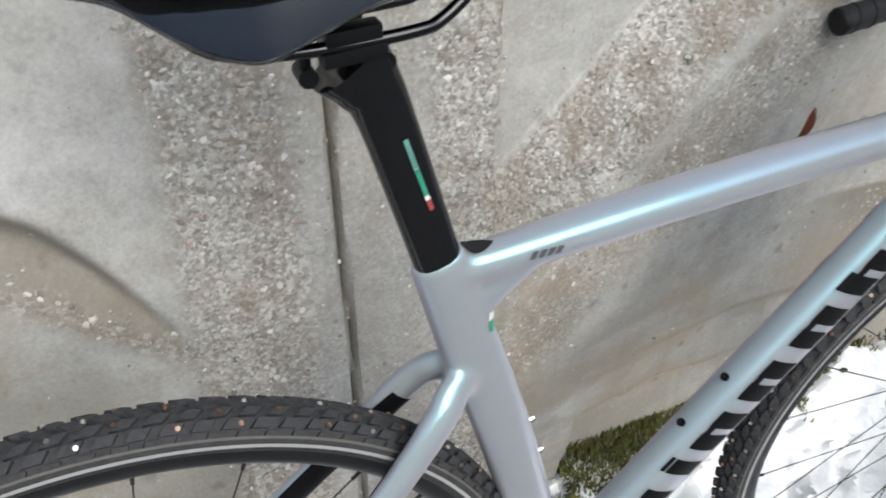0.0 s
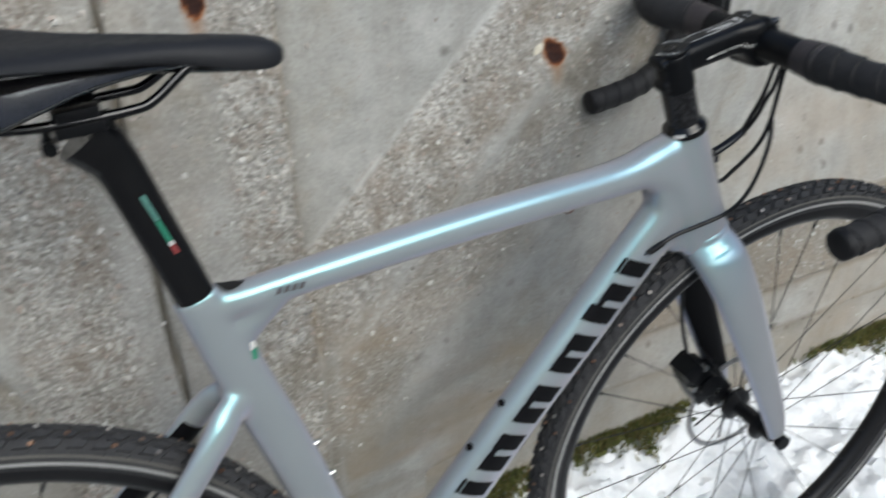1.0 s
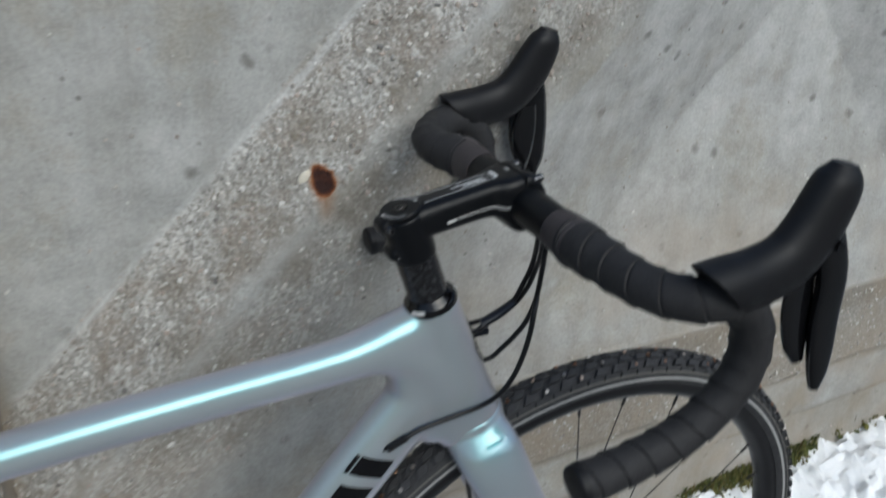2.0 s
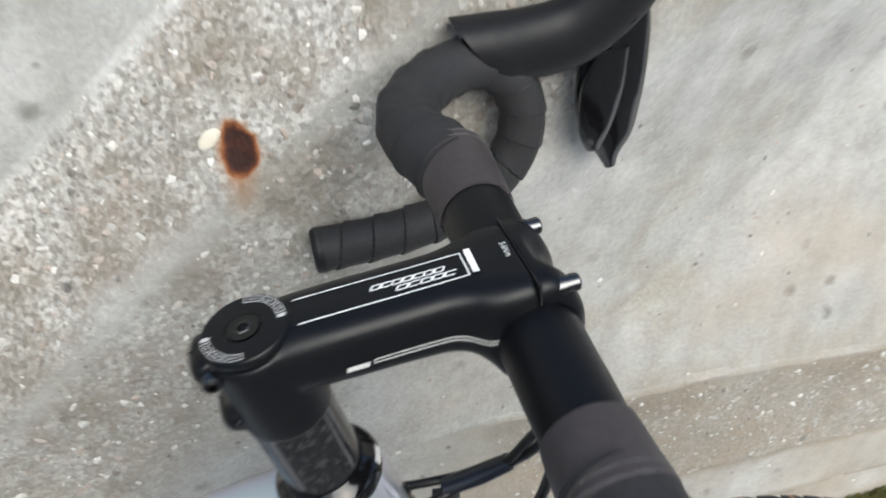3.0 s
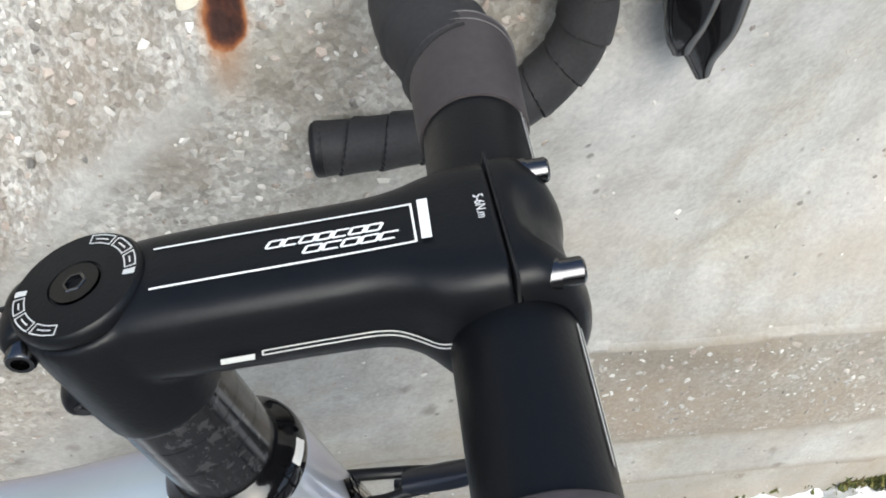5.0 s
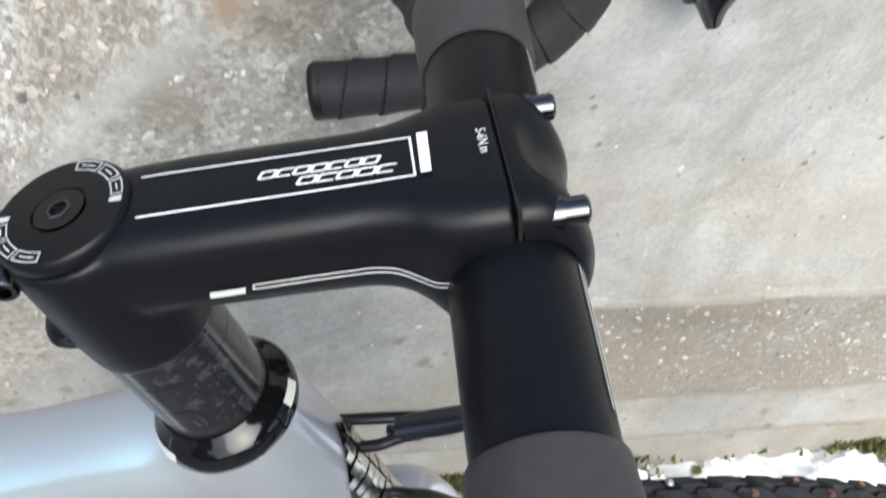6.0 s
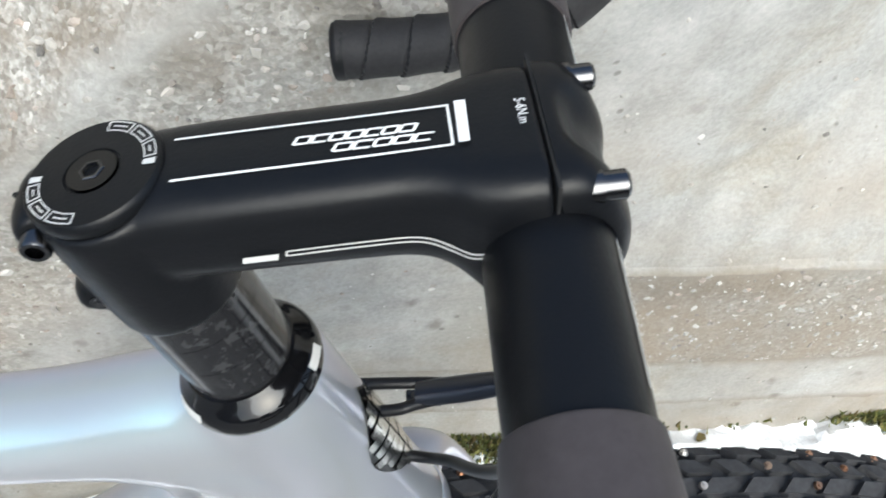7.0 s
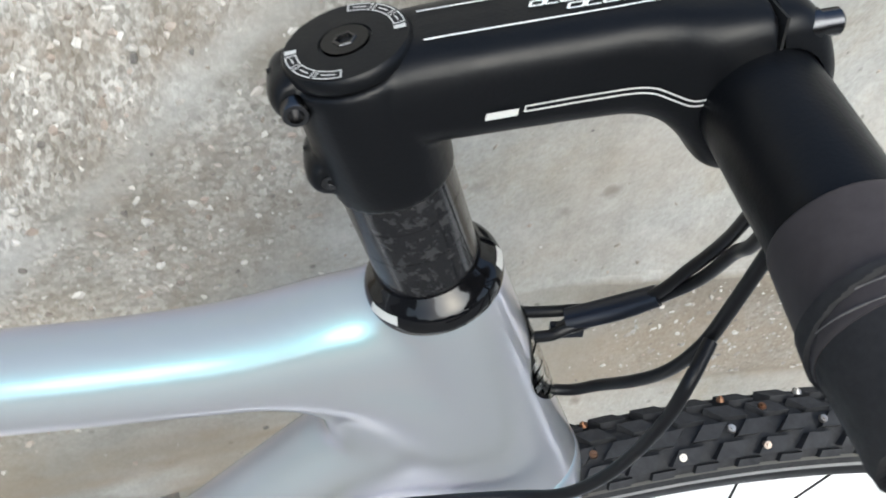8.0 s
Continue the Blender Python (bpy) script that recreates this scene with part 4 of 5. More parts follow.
def build_top_cap():
    c0 = HEAD_TOP - DOWN * 0.0868
    tilt = pose(0, 0, 0, 0, -17.6, 0)
    cap = group("top_cap", "black round top cap with white ring print")
    bm = bmesh.new()
    revolve(bm, [(0.0, 0.0), (0.0160, 0.0), (0.0165, 0.0010), (0.0165, 0.0034), (0.0158, 0.0042), (0.0068, 0.0044), (0.0066, 0.0038), (0.0, 0.0038)], 64, (0, 0, 0), "z")
    bmesh.ops.transform(bm, matrix=Matrix.Translation(c0) @ tilt, verts=bm.verts)
    part("cap_disc", bm, M_ALU, cap)
    bm = bmesh.new()
    revolve(bm, [(0.0062, 0.0036), (0.006, 0.0046), (0.0026, 0.0046), (0.0022, 0.003), (0.0, 0.003)], 32, (0, 0, 0), "z")
    bmesh.ops.transform(bm, matrix=Matrix.Translation(c0) @ tilt, verts=bm.verts)
    part("cap_bolt", bm, M_STEEL, cap, "black steel socket bolt")
    bm = bmesh.new()
    revolve(bm, [(0.0031, 0.0047), (0.0029, 0.0049), (0.0023, 0.0049), (0.0019, 0.0036), (0.0, 0.0034)], 6, (0, 0, 0), "z")
    bmesh.ops.transform(bm, matrix=Matrix.Translation(c0) @ tilt, verts=bm.verts)
    part("bolt_socket", bm, M_BOLT, cap, "worn bright hexagon of the cap bolt")
    # two ring prints of plain outlined blocks
    for start in (-8, 172):
        blocks = [(0, 7, 1), (10, 31, 0), (34, 59, 0), (62, 90, 0)]
        for a0, a1, solid in blocks:
            bm = bmesh.new()
            ins = [(0.0122, 0.0152)] if solid else [(0.0122, 0.01255), (0.01485, 0.0152)]
            for r0, r1 in ins:
                arc(bm, start + a0, start + a1, r0, r1)
            if not solid:
                arc(bm, start + a0, start + a0 + 1.6, 0.0122, 0.0152)
                arc(bm, start + a1 - 1.6, start + a1, 0.0122, 0.0152)
                arc(bm, start + a0 + 6, start + a1 - 6, 0.0135, 0.0139)
            bmesh.ops.transform(bm, matrix=Matrix.Translation(c0) @ tilt, verts=bm.verts)
            part("ring_print", bm, M_SILVER, cap, "white ring print")
    cap.matrix_local = LEAN


def arc(bm, a0, a1, r0, r1, h=0.0045):
    n = max(2, int((a1 - a0) / 4))
    old = None
    for i in range(n + 1):
        a = radians(a0 + (a1 - a0) * i / n)
        pair = [bm.verts.new((r * math.cos(a), r * math.sin(a), h)) for r in (r0, r1)]
        if old:
            bm.faces.new((old[0], old[1], pair[1], pair[0]))
        old = pair


build_top_cap()


def build_headset():
    h = group("headset", "carbon spacers on a gloss black headset cover")
    c = Vector((0.7405, 0, 0.8615)) + DOWN * 0.0212
    z = 0.0
    for tall in (0.010, 0.0125, 0.0150):
        bm = bmesh.new()
        cylinder(bm, c + DOWN * z, c + DOWN * (z + tall - 0.00025), 0.0167, 40)
        part("spacer", bm, M_CARBON, h, "gloss forged-carbon spacer")
        z += tall
    bm = bmesh.new()
    a = c + DOWN * z
    L = (HEAD_TOP - a).dot(DOWN)
    sweep(bm, [a, a + DOWN * 0.002, a + DOWN * (L - 0.005), a + DOWN * (L - 0.0015), a + DOWN * (L + 0.001)], [0.0174, 0.0190, 0.0220, 0.0228, 0.0224], 48, 4)
    cover = part("headset_cover", bm, M_GLOSS, h, "gloss black tapered headset cover with a white mark")
    h.matrix_local = LEAN
    return cover


HEADSET = build_headset()


# handlebar: one half, mirrored
def bar_path(k):
    dx = -0.012 if k > 0 else 0.003
    return [(x + dx * max(0.0, min(1.0, (0.205 - abs(y)) / 0.05)) * (1 if z > 0.87 else 0), y, z) for x, y, z in half_path(k)]


def half_path(k):
    return [(0.8370, 0.125 * k, 0.8755), (0.840, 0.150 * k, 0.8750), (0.850, 0.174 * k, 0.8750), (0.866, 0.1905 * k, 0.8765), (0.886, 0.1965 * k, 0.876), (0.904, 0.1975 * k, 0.863), (0.9135, 0.1975 * k, 0.838), (0.910, 0.1975 * k, 0.811),
            (0.891, 0.1965 * k, 0.785), (0.862, 0.196 * k, 0.7670), (0.826, 0.1955 * k, 0.7575), (0.786, 0.195 * k, 0.7520)]


# the bars are turned a little away from the wall
TURNED = Matrix.Translation(BAR + Vector((0, 0.0012, 0))) @ pose(0, 0, 0, 0.8, 0, -2.2) @ Matrix.Translation(-BAR)


def wrap(length, angle, pitch=0.021, hand=1):
    """The overlapping turns of wound tape."""
    u = (length / pitch + hand * angle / (2 * math.pi)) % 1.0
    chain = math.exp(-((u - 0.84) / 0.07) ** 2) * max(0.0, math.sin(angle * 11 + 2 * math.sin(length * 40)))
    return 1.0 + 0.075 * u ** 2 - 0.05 * math.exp(-(u / 0.06) ** 2) + 0.006 * math.sin(length * 260 + 3 * angle) + 0.020 * chain


def build_handlebar():
    hb = group("handlebar", "black drop handlebar wound with dark grey tape")
    bm = bmesh.new()
    sweep(bm, [(BAR.x, y, BAR.z) for y in (-0.08, -0.06, -0.0215, 0.0215, 0.06, 0.08)], [0.0152, 0.0157, 0.0159, 0.0159, 0.0157, 0.0152], 36, 6)
    bar = part("bar_centre", bm, M_ALU, hb, "bare matt black bar centre")
    for k in (-1, 1):
        bm = bmesh.new()
        pts = [(BAR.x, 0.088 * k, BAR.z), (BAR.x - (0.007 if k > 0 else 0), 0.107 * k, BAR.z)] + bar_path(k)
        sweep(bm, pts, [0.0182, 0.0174, 0.0163, 0.0155, 0.0152] + [0.0150, 0.0146] + [0.0141] * 7, 72, 44, swell=lambda l, a: wrap(l, a, hand=k))
        part("tape", bm, M_TAPE, hb, "dark grey wound bar tape")
        bm = bmesh.new()
        sweep(bm, [(BAR.x, y * k, BAR.z) for y in ((0.055, 0.0565, 0.075, 0.0945, 0.0955) if k > 0 else (0.0675, 0.069, 0.08, 0.0945, 0.0955))], [0.0164, 0.0170, 0.0177, 0.0185, 0.0180], 36, 5, swell=lambda l, a: 1 + 0.006 * math.sin(a * 2 + l * 90) + 0.004 * math.sin(a * 5 - l * 200))
        part("finishing_tape", bm, M_FINISH, hb, "brownish grey finishing tape")
        for y, r, lean in ((0.0895, 0.01835, 0.10), (0.0925, 0.0185, 0.16)):
            bm = bmesh.new()
            ring = [(BAR.x + r * math.cos(a), (y + lean * r * math.sin(a)) * k, BAR.z + r * math.sin(a)) for a in (2 * math.pi * i / 40 for i in range(41))]
            sweep(bm, ring, [0.00016 + 0.00012 * math.sin(i * 2.3) ** 2 for i in range(41)], 6, 2)
            part("tape_seam", bm, M_SEAM, hb, "pale worn edge of the finishing tape")
        bm = bmesh.new()
        sweep(bm, [(0.7895, 0.195 * k, 0.7524), (0.7845, 0.195 * k, 0.7518), (0.783, 0.195 * k, 0.7516)], [0.0148, 0.0143, 0.0115], 24, 3)
        part("bar_plug", bm, M_RUBBER, hb, "black rubber bar plug")
    hb.matrix_local = TURNED
    return hb, bar


BARS, BAR_CENTRE = build_handlebar()


def build_lever(k):
    lv = group("brake_lever", "black rubber brake hood with a glossy lever")
    y = 0.1985 * k
    f = 1.0 if k > 0 else 0.0          # the hood on the wall side points a little further up and in
    bm = bmesh.new()
    sweep(bm, [(0.850, y, 0.884), (0.872, y, 0.8835), (0.898, y, 0.885), (0.922 + 0.003 * f, y - 0.001 * f, 0.893), (0.938 + 0.006 * f, y - 0.003 * f, 0.910 + 0.002 * f), (0.947 + 0.009 * f, y - 0.005 * f, 0.930 + 0.004 * f), (0.952 + 0.011 * f, y - 0.007 * f, 0.947 + 0.005 * f), (0.954 + 0.012 * f, y - 0.008 * f, 0.957 + 0.006 * f)],
          [(0.0175, 0.0165), (0.0178, 0.0195), (0.0162, 0.0212), (0.0152, 0.0215), (0.0148, 0.0218), (0.0146, 0.0205), (0.0135, 0.0165), (0.0075, 0.009)], 28, 8, YAX, 2.25)
    # the rear opening is cut at a slant, its upper lip reaching furthest back
    for v in bm.verts:
        v.co.x += 0.034 * max(0.0, min(1.0, (0.900 - v.co.z) / 0.034)) * max(0.0, min(1.0, (0.890 - v.co.x) / 0.04))
    part("hood", bm, M_RUBBER, lv, "matt black rubber hood")
    bm = bmesh.new()
    out = 0.006 * k
    n = 0.007 * (1 - f)
    sweep(bm, [(0.948 - 0.002 * f, y, 0.918), (0.958 - 0.004 * f + n * 0.4, y, 0.900), (0.962 - 0.005 * f + n, y + out * 0.5, 0.872), (0.962 + n, y + out, 0.840), (0.963 + 0.007 * f + n, y + out * 1.6, 0.815), (0.966 + 0.008 * f + n * 0.6, y + out * 2.0, 0.798), (0.970 + 0.008 * f, y + out * 2.2, 0.787)],
          [(0.007, 0.011), (0.007, 0.012 + 0.006 * f), (0.0065, 0.0125 + 0.010 * f), (0.006, 0.0125 + 0.010 * f), (0.0055, 0.0110 + 0.006 * f), (0.0045, 0.008), (0.003, 0.004)], 18, 7, YAX, 2.4)
    part("lever_blade", bm, M_GLOSS, lv, "glossy black lever blade")
    bm = bmesh.new()
    sweep(bm, [(0.950, y - out, 0.884), (0.950, y - out * 0.6, 0.855), (0.953, y, 0.825), (0.957, y + out * 0.6, 0.808)], [(0.004, 0.010), (0.004, 0.014), (0.004, 0.011), (0.003, 0.005)], 14, 6, YAX, 2.4)
    part("shift_paddle", bm, M_GLOSS, lv, "black shift paddle")
    bm = bmesh.new()
    cylinder(bm, (0.952, y - 0.0155, 0.905), (0.952, y + 0.0155, 0.905), 0.0035, 12)
    part("pivot", bm, M_STEEL, lv)
    lv.matrix_local = TURNED @ Matrix.Translation((0.012, 0, 0.001) if k > 0 else (0.002, 0, 0.006))


for _k in (-1, 1):
    build_lever(_k)


# ---------------------------------------------------------------- prints, cables and small parts of the bicycle
def plain_parts(name, patches, bvh, way, material, parent, label=""):
    for corners in patches:
        bm = bmesh.new()
        print_patch(bm, bvh, corners, way, 14, 12, 0.0009)
        part(name, bm, material, parent, label)


def frame_prints():
    bvh = skin(FRAME)
    mid, along, across = Vector((0.65, 0, 0.583)), Vector((0.653, 0, 0.757)), Vector((0.757, 0, -0.653))

    def block(a0, a1, c0, c1, lean=0.006):
        return [mid + along * (a + lean * (c / 0.02)) + across * c for a, c in ((a0, c0), (a1, c0), (a1, c1), (a0, c1))]

    # bold black blocks along the down tube, on both sides
    shapes = [block(0.083, 0.102, -0.0212, 0.0080), block(0.083, 0.102, -0.0250, -0.0222)]
    for start, tall in ((0.022, 1), (-0.044, 0), (-0.112, 0), (-0.178, 0), (-0.285, 1)):
        shapes += [block(start, start + 0.021, -0.0250 if tall else -0.0212, 0.0080), block(start + 0.029, start + 0.050, -0.0212, 0.0080), block(start + 0.021, start + 0.029, -0.0205, -0.0145)]
    shapes += [block(-0.212, -0.193, -0.0212, 0.0080), block(-0.212, -0.193, -0.0250, -0.0222)]
    # on the wall side the blocks sit a little lower on the tube
    for way, drop in (((0, 1, 0), 0.0), ((0, -1, 0), 0.006)):
        plain_parts("frame_print", [[p + across * drop for p in shape] for shape in shapes], bvh, way, M_BLACKPRINT, FRAME, "bold black print")
    # small dark blocks on the top tube by the seat
    for i in range(4):
        x = 0.325 + 0.0065 * i
        plain_parts("small_print", [[(x + 0.003, 0, 0.745), (x + 0.0075, 0, 0.745), (x + 0.0045, 0, 0.7395), (x, 0, 0.7395)]], bvh, (0, 1, 0), M_GREYPRINT, FRAME)
    # sticker on the seat tube
    plain_parts("sticker", [[(0.2985, 0, 0.698), (0.3025, 0, 0.6975), (0.3035, 0, 0.689), (0.2985, 0, 0.689)]], bvh, (0, 1, 0), M_WHITE, FRAME, "small white sticker")
    plain_parts("sticker", [[(0.2985, 0, 0.6888), (0.3035, 0, 0.6888), (0.303, 0, 0.678), (0.2985, 0, 0.680)]], bvh, (0, 1, 0), M_GREEN, FRAME, "small green sticker")
    # flat dark patch painting the shade of the opening in front of the seat post
    bm = bmesh.new()
    def over(x, y):
        return Vector((x, y, lay(bvh, (x, 0, 0.765), (0, 0, -1), 0.0).z + 0.0007))

    c = bm.verts.new(over(0.290, 0))
    ring = []
    for i in range(28):
        a = 2 * math.pi * i / 28
        r = 0.0145 if math.cos(a) > 0 else 0.009
        w = 0.0075 * (1 - 0.55 * max(0, math.cos(a)) ** 2)
        ring.append(bm.verts.new(over(0.290 + r * math.cos(a), w * math.sin(a))))
    for i in range(28):
        bm.faces.new((c, ring[i], ring[(i + 1) % 28]))
    part("collar_shade_patch", bm, M_DARK, FRAME, "flat dark patch for the shaded opening at the seat collar")
    # bottle cage bosses
    for x, z in ((0.5515, 0.5225), (0.512, 0.4765), (0.339, 0.552), (0.351, 0.507)):
        way = Vector((-0.757, 0, 0.653)) if x > 0.4 else Vector((0.96, 0, 0.27))
        p = lay(bvh, (x, 0, z), -way, -0.001)
        bm = bmesh.new()
        cylinder(bm, p, p + way * 0.0035, 0.0042, 16)
        cylinder(bm, p + way * 0.0035, p + way * 0.005, 0.003, 16)
        part("bottle_boss", bm, M_STEEL if x > 0.4 else M_BRIGHT, FRAME, "small bolt of a bottle mount")
    # badge on the head tube: a silver leaf relief with dark veins
    def badge_half(z):
        u = (0.777 - z) / 0.056
        return 0.0146 * math.sin(math.pi * min(max(u, 0.0), 1.0) ** 1.25) ** 0.8

    for k in (-1, 1):
        for i in range(9):
            z = 0.769 - 0.0053 * i + 0.0006 * math.sin(i * 2.7 + k)
            bm = bmesh.new()
            w = badge_half(z) * (0.98 if i % 2 else 0.86)
            if w < 0.004:
                continue
            for y0, y1 in ((0.0006, 0.46 * w), (0.46 * w + 0.0004, w)):
                rise0, rise1 = 0.30 * y0, 0.30 * y1
                thick = 0.0048 if y0 < 0.001 else 0.0042
                print_patch(bm, bvh, [(0.83, k * y0, z + rise0), (0.83, k * y1, z + rise1 - 0.0004), (0.83, k * y1, z + rise1 - thick), (0.83, k * y0, z + rise0 - 0.0048)], (-1, 0, 0), 5, 3, 0.0009)
            part("badge_leaf", bm, M_BRIGHT, FRAME, "silver leaf of the head badge")
    bm = bmesh.new()
    for i in range(16):
        z0, z1 = 0.777 - 0.0035 * i, 0.777 - 0.0035 * (i + 1)
        w0, w1 = badge_half(z0) + 0.0001, badge_half(z1) + 0.0001
        print_patch(bm, bvh, [(0.83, -w0, z0), (0.83, w0, z0), (0.83, w1, z1), (0.83, -w1, z1)], (-1, 0, 0), 8, 2, 0.0005)
    part("badge_ground", bm, M_STEEL, FRAME, "dark ground between the leaves of the head badge")
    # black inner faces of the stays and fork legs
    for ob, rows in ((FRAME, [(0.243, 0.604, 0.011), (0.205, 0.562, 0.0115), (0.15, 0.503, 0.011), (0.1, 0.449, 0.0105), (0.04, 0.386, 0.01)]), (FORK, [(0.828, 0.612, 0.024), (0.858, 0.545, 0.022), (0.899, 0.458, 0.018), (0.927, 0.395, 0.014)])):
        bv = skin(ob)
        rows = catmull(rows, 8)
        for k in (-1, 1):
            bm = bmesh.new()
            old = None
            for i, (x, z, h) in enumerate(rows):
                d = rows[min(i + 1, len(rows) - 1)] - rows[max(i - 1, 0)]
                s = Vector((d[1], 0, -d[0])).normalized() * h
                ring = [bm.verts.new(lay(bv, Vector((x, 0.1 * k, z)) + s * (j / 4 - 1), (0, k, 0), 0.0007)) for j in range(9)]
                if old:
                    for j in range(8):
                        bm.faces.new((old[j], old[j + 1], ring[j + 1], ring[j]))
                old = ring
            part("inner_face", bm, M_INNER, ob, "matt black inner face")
    # prints on the seat post
    pv = skin(POST)
    a, b = Vector((0.2400, 0, 0.8500)), Vector((0.2560, 0, 0.7975))
    s = Vector((0.0014, 0, 0.0004))
    for t0, t1, m in ((0.0, 0.42, M_MINT), (0.43, 0.78, M_GREEN), (0.785, 0.85, M_WHITE), (0.855, 1.0, M_RED)):
        plain_parts("post_print", [[a.lerp(b, t0) - s, a.lerp(b, t0) + s, a.lerp(b, t1) + s, a.lerp(b, t1) - s]], pv, (0, 1, 0), m, POST, "narrow coloured print")
    for k in range(7):
        t = 0.05 + 0.05 * k
        plain_parts("post_print", [[a.lerp(b, t) - s * 0.6, a.lerp(b, t) + s * 0.6, a.lerp(b, t + 0.025) + s * 0.6, a.lerp(b, t + 0.025) - s * 0.6]], pv, (0, 1, 0), M_BLACKPRINT, POST)


frame_prints()


def stem_prints():
    bvh = skin(STEM_BODY)
    way = tuple(-UPST)

    def top(x, y):
        return Vector((x, y, 0.887 + 0.167 * (x - 0.7493)))

    bm = bmesh.new()
    for pts in ([top(0.7515, 0.0056), top(0.78, 0.0058), top(0.8125, 0.0060)], [top(0.7515, -0.0070), top(0.78, -0.0069), top(0.8125, -0.0066)], [top(0.8125, 0.0062), top(0.8125, 0.0), top(0.8125, -0.0068)]):
        print_line(bm, bvh, pts, 0.00055, way)
    part("line_print", bm, M_WHITE, STEM, "fine white printed outline")
    plain_parts("bar_print", [[top(0.8141, 0.0066), top(0.8166, 0.0066), top(0.8162, -0.0066), top(0.8138, -0.0066)]], bvh, way, M_WHITE, STEM, "white printed bar")
    # two rows of plain slanted white outlines
    for x0, x1, y, n in ((0.7780, 0.8050, 0.0002, 7), (0.7865, 0.8085, -0.0032, 5)):
        w = (x1 - x0) / n
        for i in range(n):
            x, e = x0 + i * w, x0 + (i + 0.84) * w
            lo, hi, lean = y - 0.0010, y + 0.0011, 0.0011
            bm = bmesh.new()
            for a, b, t in (((x + lean, hi), (e + lean, hi), 0.00055), ((x, lo), (e, lo), 0.00055), ((x, lo), (x + lean, hi), 0.0007), ((e, lo), (e + lean, hi), 0.0007))[: 4 - (i % 3 == 1)]:
                print_line(bm, bvh, [top(*a), top((a[0] + b[0]) / 2, (a[1] + b[1]) / 2), top(*b)], t, way, 3)
            part("block_print", bm, M_WHITE, STEM, "plain slanted white outline")
    # torque figure
    cu = bpy.data.curves.new("torque_text", "FONT")
    cu.body, cu.size, cu.align_x, cu.align_y = "5-6N.m", 0.0034, "CENTER", "CENTER"
    tx = new("torque_text", cu)
    bpy.context.view_layer.update()
    me = bpy.data.meshes.new_from_object(tx.evaluated_get(bpy.context.evaluated_depsgraph_get()))
    bpy.data.objects.remove(tx)
    x0, y0 = 0.8285, 0.0013
    for v in me.vertices:
        v.co = lay(bvh, top(x0 + v.co.y, y0 - v.co.x * 0.8), way, 0.0004)
    me.materials.clear()
    link_mesh("torque_text", me, M_WHITE, STEM, "white printed torque figure", smooth=False)
    # side of the stem
    for k in (-1, 1):
        w = (0, -k, 0)
        plain_parts("bar_print", [[(0.7664, 0, 0.8722), (0.7744, 0, 0.8736), (0.7743, 0, 0.8714), (0.7663, 0, 0.8700)]], bvh, w, M_SILVER, STEM)
        bm = bmesh.new()
        for dz in (0.0, -0.0016):
            print_line(bm, bvh, [(0.7762, 0, 0.8738 + dz), (0.7904, 0, 0.8763 + dz), (0.8030, 0, 0.8782 + dz), (0.8085, 0, 0.8784 + dz), (0.8135, 0, 0.8772 + dz), (0.8175, 0, 0.8766 + dz), (0.8207, 0, 0.8778 + dz)], 0.00052, w)
        print_line(bm, bvh, [(0.7762, 0, 0.8740), (0.7761, 0, 0.8720)], 0.00042, w)
        part("line_print", bm, M_SILVER, STEM, "fine silver printed outline")
    # fine lines along the bare bar
    hb = skin(BAR_CENTRE)
    for k in (-1, 1):
        bm = bmesh.new()
        for dx in (0.0136, 0.0122):
            for i in range(12):
                y0, y1 = (0.024 + 0.003 * i) * k, (0.024 + 0.003 * (i + 1)) * k
                a = [(BAR.x + dx, y0, 0.92), (BAR.x + dx + 0.0005, y0, 0.92), (BAR.x + dx + 0.0005, y1, 0.92), (BAR.x + dx, y1, 0.92)]
                print_patch(bm, hb, a, (0, 0, -1), 1, 2, 0.0003)
        part("line_print", bm, M_SILVER, BARS, "fine silver line")


stem_prints()


def headset_marks():
    hv = skin(HEADSET)
    c = HEAD_TOP - DOWN * 0.004
    across = Vector((0, 1, 0)).cross(DOWN).normalized()
    for a0, a1 in ((202, 232), (338, 360)):
        bm = bmesh.new()
        old = None
        for i in range(13):
            a = radians(a0 + (a1 - a0) * i / 12)
            out = -across * math.cos(a) + Vector((0, math.sin(a), 0))
            pair = []
            for h in (0.0020, -0.0008):
                pair.append(bm.verts.new(lay(hv, c - DOWN * h + out * 0.03, tuple(-out), 0.0003)))
            if old:
                bm.faces.new((old[0], old[1], pair[1], pair[0]))
            old = pair
        part("ring_mark", bm, M_SILVER, HEADSET.parent, "white mark on the headset cover")


headset_marks()


